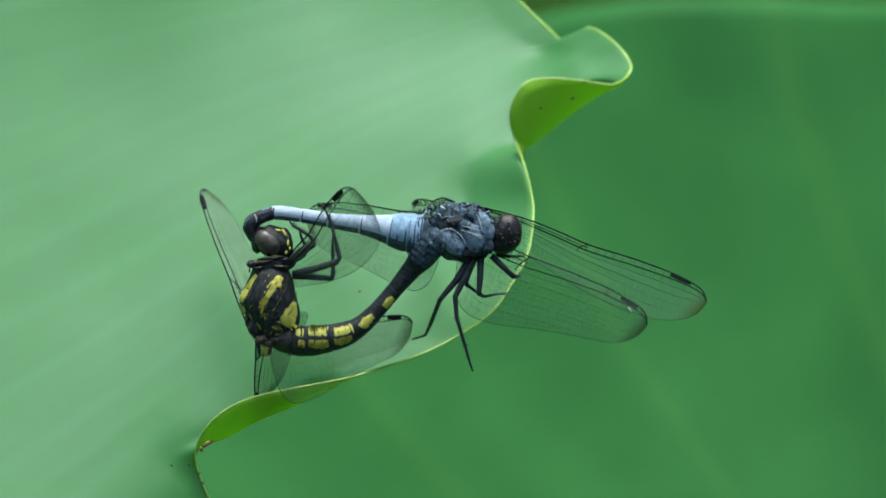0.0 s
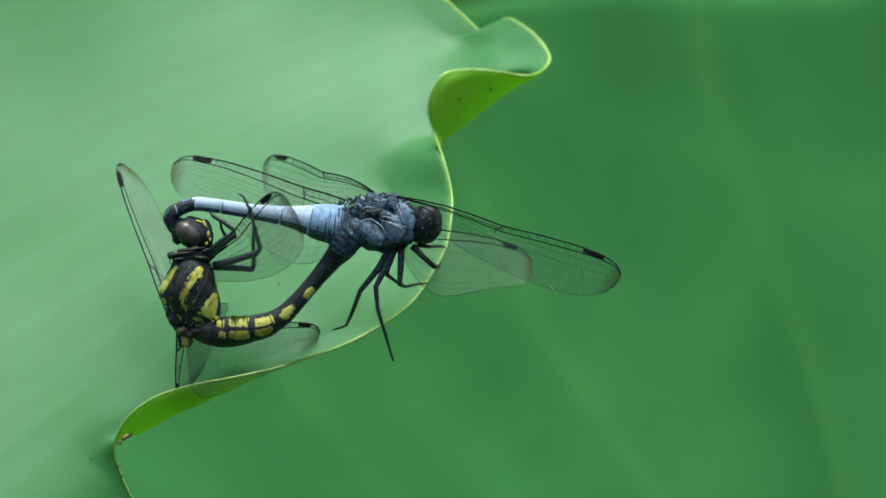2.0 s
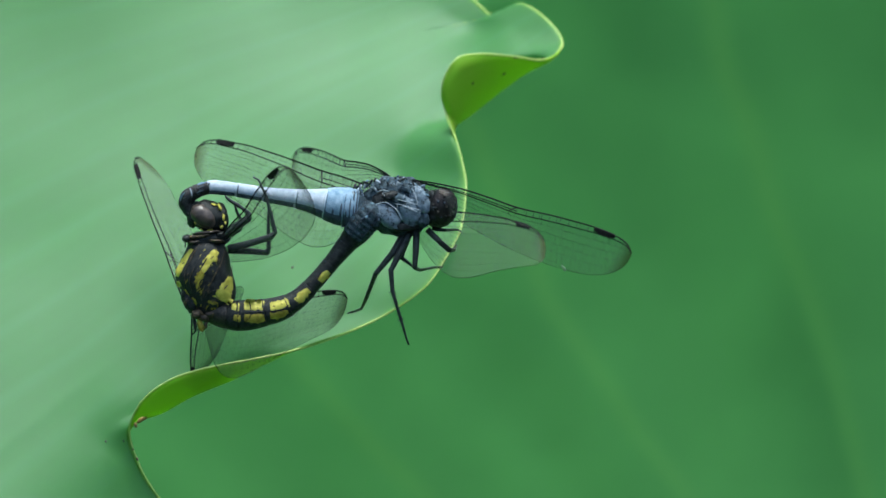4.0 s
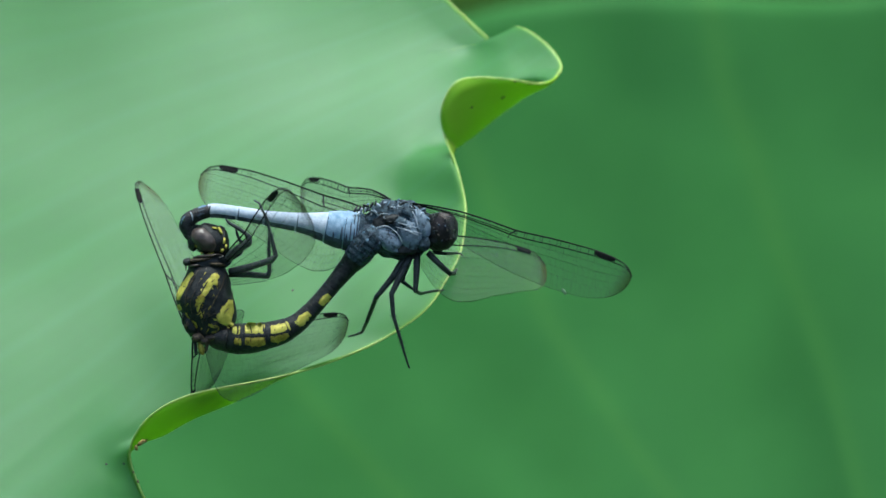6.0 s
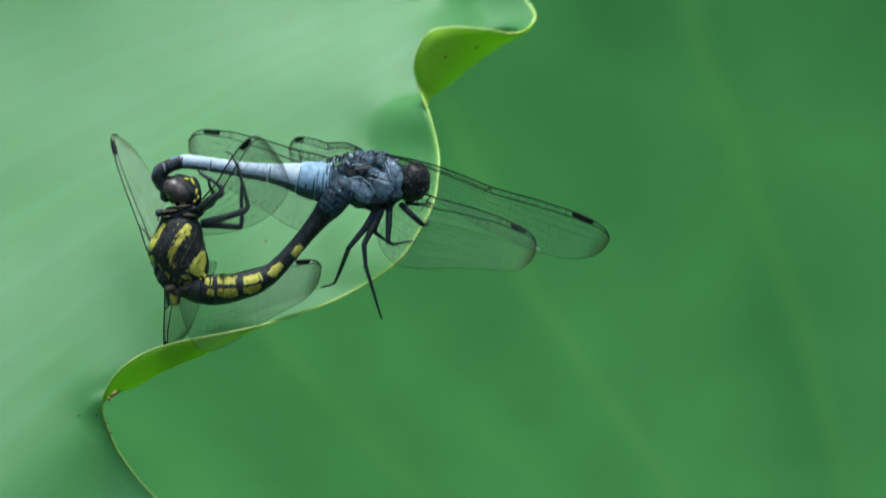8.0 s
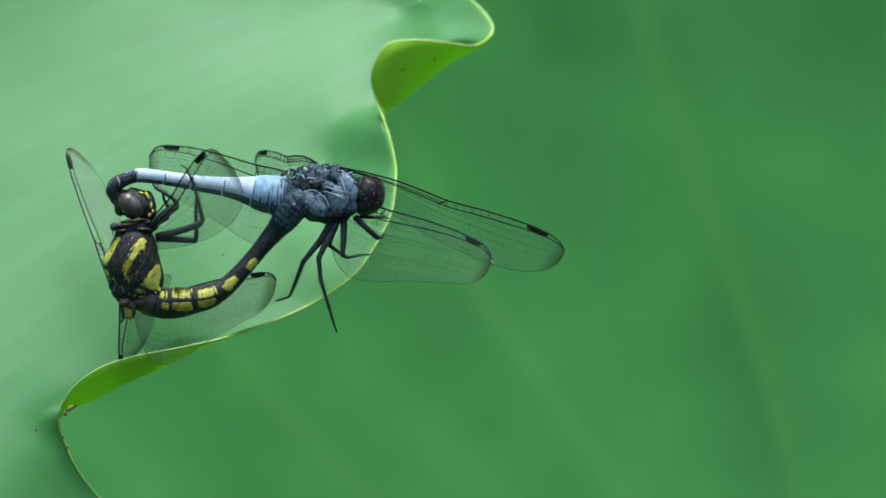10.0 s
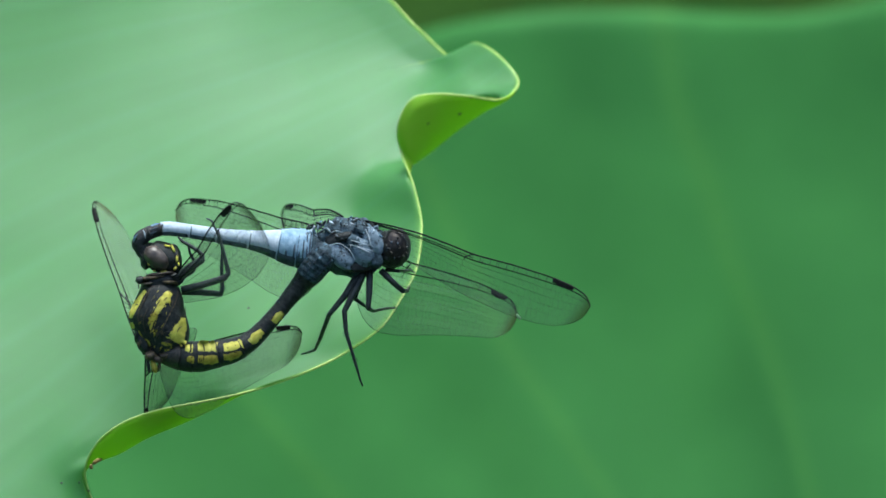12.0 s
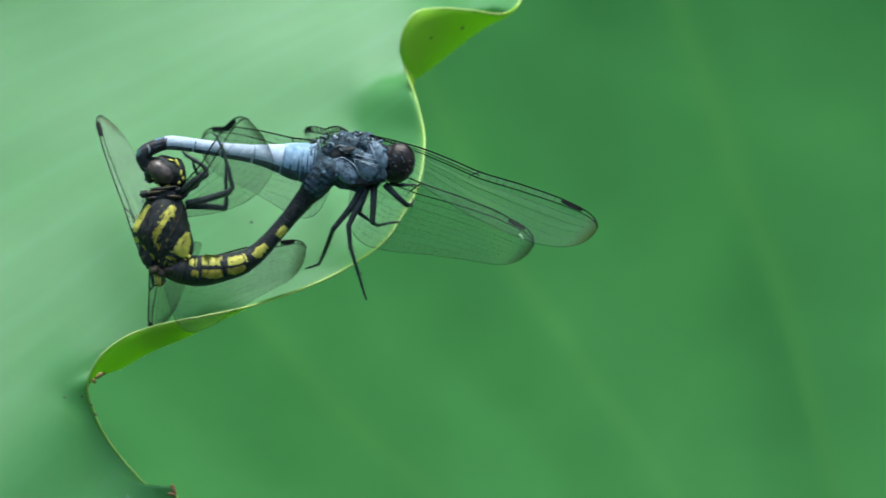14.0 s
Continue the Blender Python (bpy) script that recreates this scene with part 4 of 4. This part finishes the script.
    for n_, (name, mat, label, knots_) in enumerate((
            ("yellow_band", YELLOW, "slanting yellow band", ((314, 469, 3), (304, 483, 5), (295, 499, 5.5), (289, 512, 5), (286, 521, 3))),
            ("yellow_band", YELLOW, "slanting yellow band", ((358, 472, 6), (348, 486, 10), (338, 500, 9.5), (331, 512, 7))),
            ("olive_band", OLIVE, "dull olive band", ((333, 508, 5), (327, 519, 8), (323, 530, 7.5), (325, 542, 4))),
            ("yellow_band", YELLOW, "broad yellow flank patch", ((381, 517, 4), (378, 530, 10), (373, 544, 15), (368, 555, 19), (364, 563, 17))),
            ("yellow_spot", YELLOW, "small yellow spot", ((288, 527, 2), (290, 533, 4), (293, 538, 2))),
            ("yellow_spot", OLIVE, "small olive spot", ((300, 541, 1.5), (305, 551, 2.5), (309, 559, 1.5))),
            ("yellow_spot", OLIVE, "small olive spot", ((312, 556, 1.5), (318, 563, 3), (321, 570, 1.5))),
            ("yellow_spot", OLIVE, "small olive spot", ((340, 563, 2), (350, 566, 3.5), (360, 567, 2))),
            ("yellow_spot", OLIVE, "small olive spot", ((346, 576, 1.5), (352, 577, 3), (358, 577, 1.5))))):
        part(name, marking(name, knots_, front, o, mat, 0.9, 0.3, n_), thorax, label)
    for n_, knots_ in enumerate((((341, 484, 0.8), (332, 499, 1.8), (325, 512, 1.2)), ((352, 490, 0.6), (344, 503, 1.2), (337, 514, 0.7)), ((332, 522, 0.7), (327, 532, 1.8), (328, 541, 0.8)))):
        part("dark_line", marking("dark_line", knots_, front, o, BLACK, 1.5, 0.3, n_), thorax)
    for n_, knots_ in enumerate((((325, 462, 0.6), (312, 486, 1.2), (300, 512, 0.9), (304, 540, 0.6)), ((372, 468, 0.6), (366, 492, 1.2), (352, 520, 1.2), (338, 548, 0.8)),
                                ((318, 500, 0.6), (309, 524, 1.0), (313, 548, 0.6)), ((384, 500, 0.6), (383, 514, 1.0), (378, 522, 0.6)))):
        part("suture", marking("suture", knots_, front, o, UMBER, 1.6, 0.3, n_), thorax, "raised brown seam")
    for n_ in range(96):
        y = rs.choice((rs.uniform(460, 575), rs.uniform(530, 585)))
        x = 336 + rs.uniform(-40, 42) * (1 if y < 545 else 0.55)
        g, h = rs.gauss(2.0, 0.5), rs.uniform(0.4, 1.5)
        ln = rs.uniform(1.5, 6)
        part("fleck", marking("fleck", ((x - ln * math.cos(g), y - ln * math.sin(g), h * 0.5), (x, y, h), (x + ln * math.cos(g), y + ln * math.sin(g), h * 0.5)), front, o,
                              rs.choice((UMBER, EYE_BROWN, OLIVE, BLACK, UMBER, BLACK)), 1.3, 0.35, n_), thorax)
    # the wings' hinges under the thorax: brown knuckles and a yellow lobe
    for x, y, w, ax, ay, tz, mat in ((322, 586, 20, 10, 8, 20, UMBER), (334, 592, 18, 9, 7, -10, UMBER), (346, 586, 18, 11, 6, 10, UMBER), (328, 604, 12, 5, 13, 12, OLIVE), (338, 602, 10, 3, 12, -14, UMBER),
                                     (318, 602, 8, 3, 14, 6, BLACK), (306, 560, 14, 5, 12, -35, UMBER), (300, 548, 14, 4, 10, -30, BLACK), (362, 590, 14, 9, 6, 25, UMBER)):
        part("wing_hinge", blob("wing_hinge", at(x, y, w) - o, (ax * 1e-4, ay * 1e-4, 0.0007), mat, (0, 0, tz), 2.3, 0.4, 12, 16), female, "olive yellow lobe" if mat is OLIVE else "")
    part("occiput", blob("occiput", at(317, 409, 0) - o, (0.0012, 0.0024, 0.0020), BLACK, (0, 0, -12), 2.2, 0.15), female)
    part("prothorax", blob("prothorax", at(343, 453, 2) - o, (0.0038, 0.0015, 0.0026), BLACK, (0, 0, 6), 2.4, 0.15), female)
    for x, y, ax, ay, tz, mat in ((326, 448, 26, 4, 8, UMBER), (340, 441, 24, 3, 6, EYE_BROWN), (356, 456, 16, 4, -4, UMBER), (304, 452, 8, 7, 20, BLACK), (318, 458, 12, 3, 4, EYE_BROWN), (364, 444, 8, 4, 20, BLACK)):
        part("collar", blob("collar", at(x, y, 16) - o, (ax * 1e-4, ay * 1e-4, 0.0016), mat, (0, 0, tz), 2.2, 0.25, 12, 20), female)
    part("head", blob("head", at(342, 412, 0) - o, (0.0033, 0.0028, 0.0030), BLACK, (0, 0, -20), 2.1, 0.1), female)
    part("eye", blob("eye", at(334, 413, 16) - o, (0.0026, 0.0018, 0.0020), EYE_BROWN, (0, 0, -36), 2.2, 0.06, 22, 30), female, "brown compound eye")
    part("eye", blob("eye", at(344, 410, -16) - o, (0.0025, 0.0022, 0.0020), EYE_BROWN, (0, 0, -25)), female, "brown compound eye")
    for x, y, ax, ay, tz in ((362, 397, 3, 8, 25), (369, 414, 3, 8, -4), (366, 431, 3, 5, -30), (345, 437, 6, 2, 8), (319, 424, 2, 3, 20), (329, 436, 2.5, 2, 0), (352, 392, 6, 2, -15), (372, 424, 2, 4, 0)):
        part("face_spot", blob("face_spot", at(x, y, 14) - o, (ax * 1e-4, ay * 1e-4, 0.0010), YELLOW, (0, 0, tz), 2, 0.35, 10, 12), female, "yellow face spot")
    part("face", blob("face", at(364, 414, 0) - o, (0.0013, 0.0026, 0.0022), BLACK, (0, 0, 8), 2.3, 0.15), female)
    leg(female, [(372, 446, 12, 9), (392, 430, 20, 9), (412, 417, 24, 8), (414, 407, 24, 4.5), (396, 394, 22, 4), (379, 384, 18, 3.4), (372, 377, 14, 2), (374, 371, 12, 1.3)], o)
    leg(female, [(378, 470, 12, 8), (410, 462, 22, 7.5), (452, 449, 28, 7), (460, 441, 28, 5), (453, 410, 28, 3.8), (444, 376, 26, 3), (431, 348, 24, 2), (421, 343, 22, 1.4)], o)
    leg(female, [(378, 472, 6, 8), (412, 474, 10, 7), (446, 477, 14, 6), (449, 468, 14, 4.5), (448, 430, 12, 3.6), (449, 396, 10, 2.6), (447, 384, 10, 1.5)], o)
    leg(female, [(374, 448, -10, 7), (396, 436, -12, 6), (402, 424, -12, 4), (392, 404, -10, 3), (388, 388, -8, 1.6)], o, False)
    made = []
    for root, tip, hint, show, span, chord, hind, towards in (
            ((300, 566, -14), (224, 321), (1, 0), -0.55, 0.0400, 0.0128, True, -1),
            ((347, 485, -48), (480, 320), (1, 1), 1.0, 0.0400, 0.0098, False, 1),
            ((335, 584, -20), (590, 556), (0, 1), -0.97, 0.0296, 0.0126, True, -1),
            ((314, 580, -8), (322, 696), (1, 0), -0.75, 0.0190, 0.0120, True, -1)):
        wg = wing("hindwing" if hind else "forewing", female, span, chord, hind, "", 0.25 if hind else 0.19)
        wg.matrix_basis = Matrix.Translation(-o) @ wing_pose(root, tip, hint, show, span, towards)
        made.append(wg)
    part("wing_root", blob("wing_root", at(309, 560, 4) - o, (0.0013, 0.0028, 0.0018), BLACK, (0, 0, 20), 2, 0.2), female)
    return made


female_wings = yellow_female()


# ---- what moves ----
def motions():
    # the male's wings: seconds, the tips on the chart (near fore, near hind, far fore, far hind), and how open each lies
    down, up, half = (-1.0, 1.0, 1.0, 1.0), (-0.95, 0.78, 1.0, 0.95), (-0.95, 0.95, 1.0, 1.0)
    rest = ((1114, 518), (1004, 558), (590, 364), (402, 370))
    beats = [(0.0, *rest, down), (1.7, *rest, down),
             (1.8, (890, 352), (860, 262), (500, 112), (275, 156), (-0.4, 0.4, 1.0, 0.9)),
             (1.9, (1099, 486), (941, 462), (464, 288), (303, 287), up), (2.0, (1099, 487), (941, 464), (467, 292), (306, 292), up),
             (2.5, (1099, 480), (942, 457), (477, 296), (311, 286), up), (3.2, (1094, 478), (936, 455), (484, 302), (316, 289), up),
             (5.3, (1090, 478), (937, 458), (502, 322), (326, 297), up), (7.8, (1090, 477), (939, 461), (508, 326), (332, 301), up),
             (8.0, (1100, 500), (971, 516), (533, 342), (355, 325), half), (10.3, (1100, 500), (971, 516), (552, 342), (366, 329), half),
             (13.6, (1100, 501), (972, 518), (561, 344), (372, 332), half), (13.7, (1106, 513), (992, 545), (588, 360), (404, 358), down),
             (14.0, (1106, 514), (992, 546), (588, 360), (404, 358), down)]
    roots = ((698, 347, 10), (684, 392, -12), (664, 342, -14), (648, 368, -18))
    spans, towards = (0.0445, 0.0425, 0.0445, 0.0425), (1, -1, -1, -1)
    for k, wg in enumerate(male_wings):
        rows = []
        for t, *tips, show in beats:
            rows.append((t, Matrix.Translation(-MALE) @ wing_pose(roots[k], tips[k], (0, 1), show[k], spans[k], towards[k])))
        walk(wg, rows)

    # the female's wings sway a little, and jolt when the male beats his
    sways = (((300, 566, -14), (1, 0), -0.55, 0.0400, -1, ((224, 321), (217, 290), (219, 305), (221, 309), (227, 313), (231, 314))),
             ((347, 485, -48), (1, 1), 1.0, 0.0400, 1, ((488, 320), (503, 347), (492, 332), (489, 329), (486, 322), (488, 320))),
             ((335, 584, -20), (0, 1), -0.97, 0.0296, -1, ((590, 556), (566, 590), (587, 562), (588, 558), (590, 550), (590, 547))))
    for wg, (root, hint, show, span, towards, tips) in zip(female_wings, sways):
        rows = [(t, Matrix.Translation(-FEMALE) @ wing_pose(root, tips[k], hint, show, span, towards))
                for t, k in ((0.0, 0), (1.7, 0), (1.9, 1), (2.0, 1), (2.5, 2), (3.2, 3), (7.8, 4), (8.2, 5), (14.0, 5))]
        walk(wg, rows)
    # the leaf gives by a few tenths of a millimetre under the beats, and tilts a little in the air
    still = leaf.matrix_world.copy()
    pivot = Matrix.Translation(at(300, 700, -150))
    rows = []
    for t, dx, dy, tilt in ((0.0, 4, -3, 0.3), (1.7, 4, -3, 0.3), (1.9, 0, 0, 0.0), (3.2, 0, 0, 0.0), (5.3, 0, -2, 2.6), (5.5, 0, -2, 2.4), (6.0, 0, -2, 1.4), (6.5, 0, -2, 0.9), (8.2, 0, -2, 0.8),
                            (10.3, 3, -1, 0.2), (11.0, 3, -1, 0.2), (12.5, 3, -1, 0.6), (14.0, 1, -1, 0.5)):
        lean = pivot @ pose(0, 0, 0, -0.46 * tilt, 0.8 * tilt, 0) @ pivot.inverted()
        rows.append((t, STAGE @ Matrix.Translation((dx * 1e-4, -dy * 1e-4, 0)) @ lean @ STAGE.inverted() @ still))
    walk(leaf, rows)


motions()
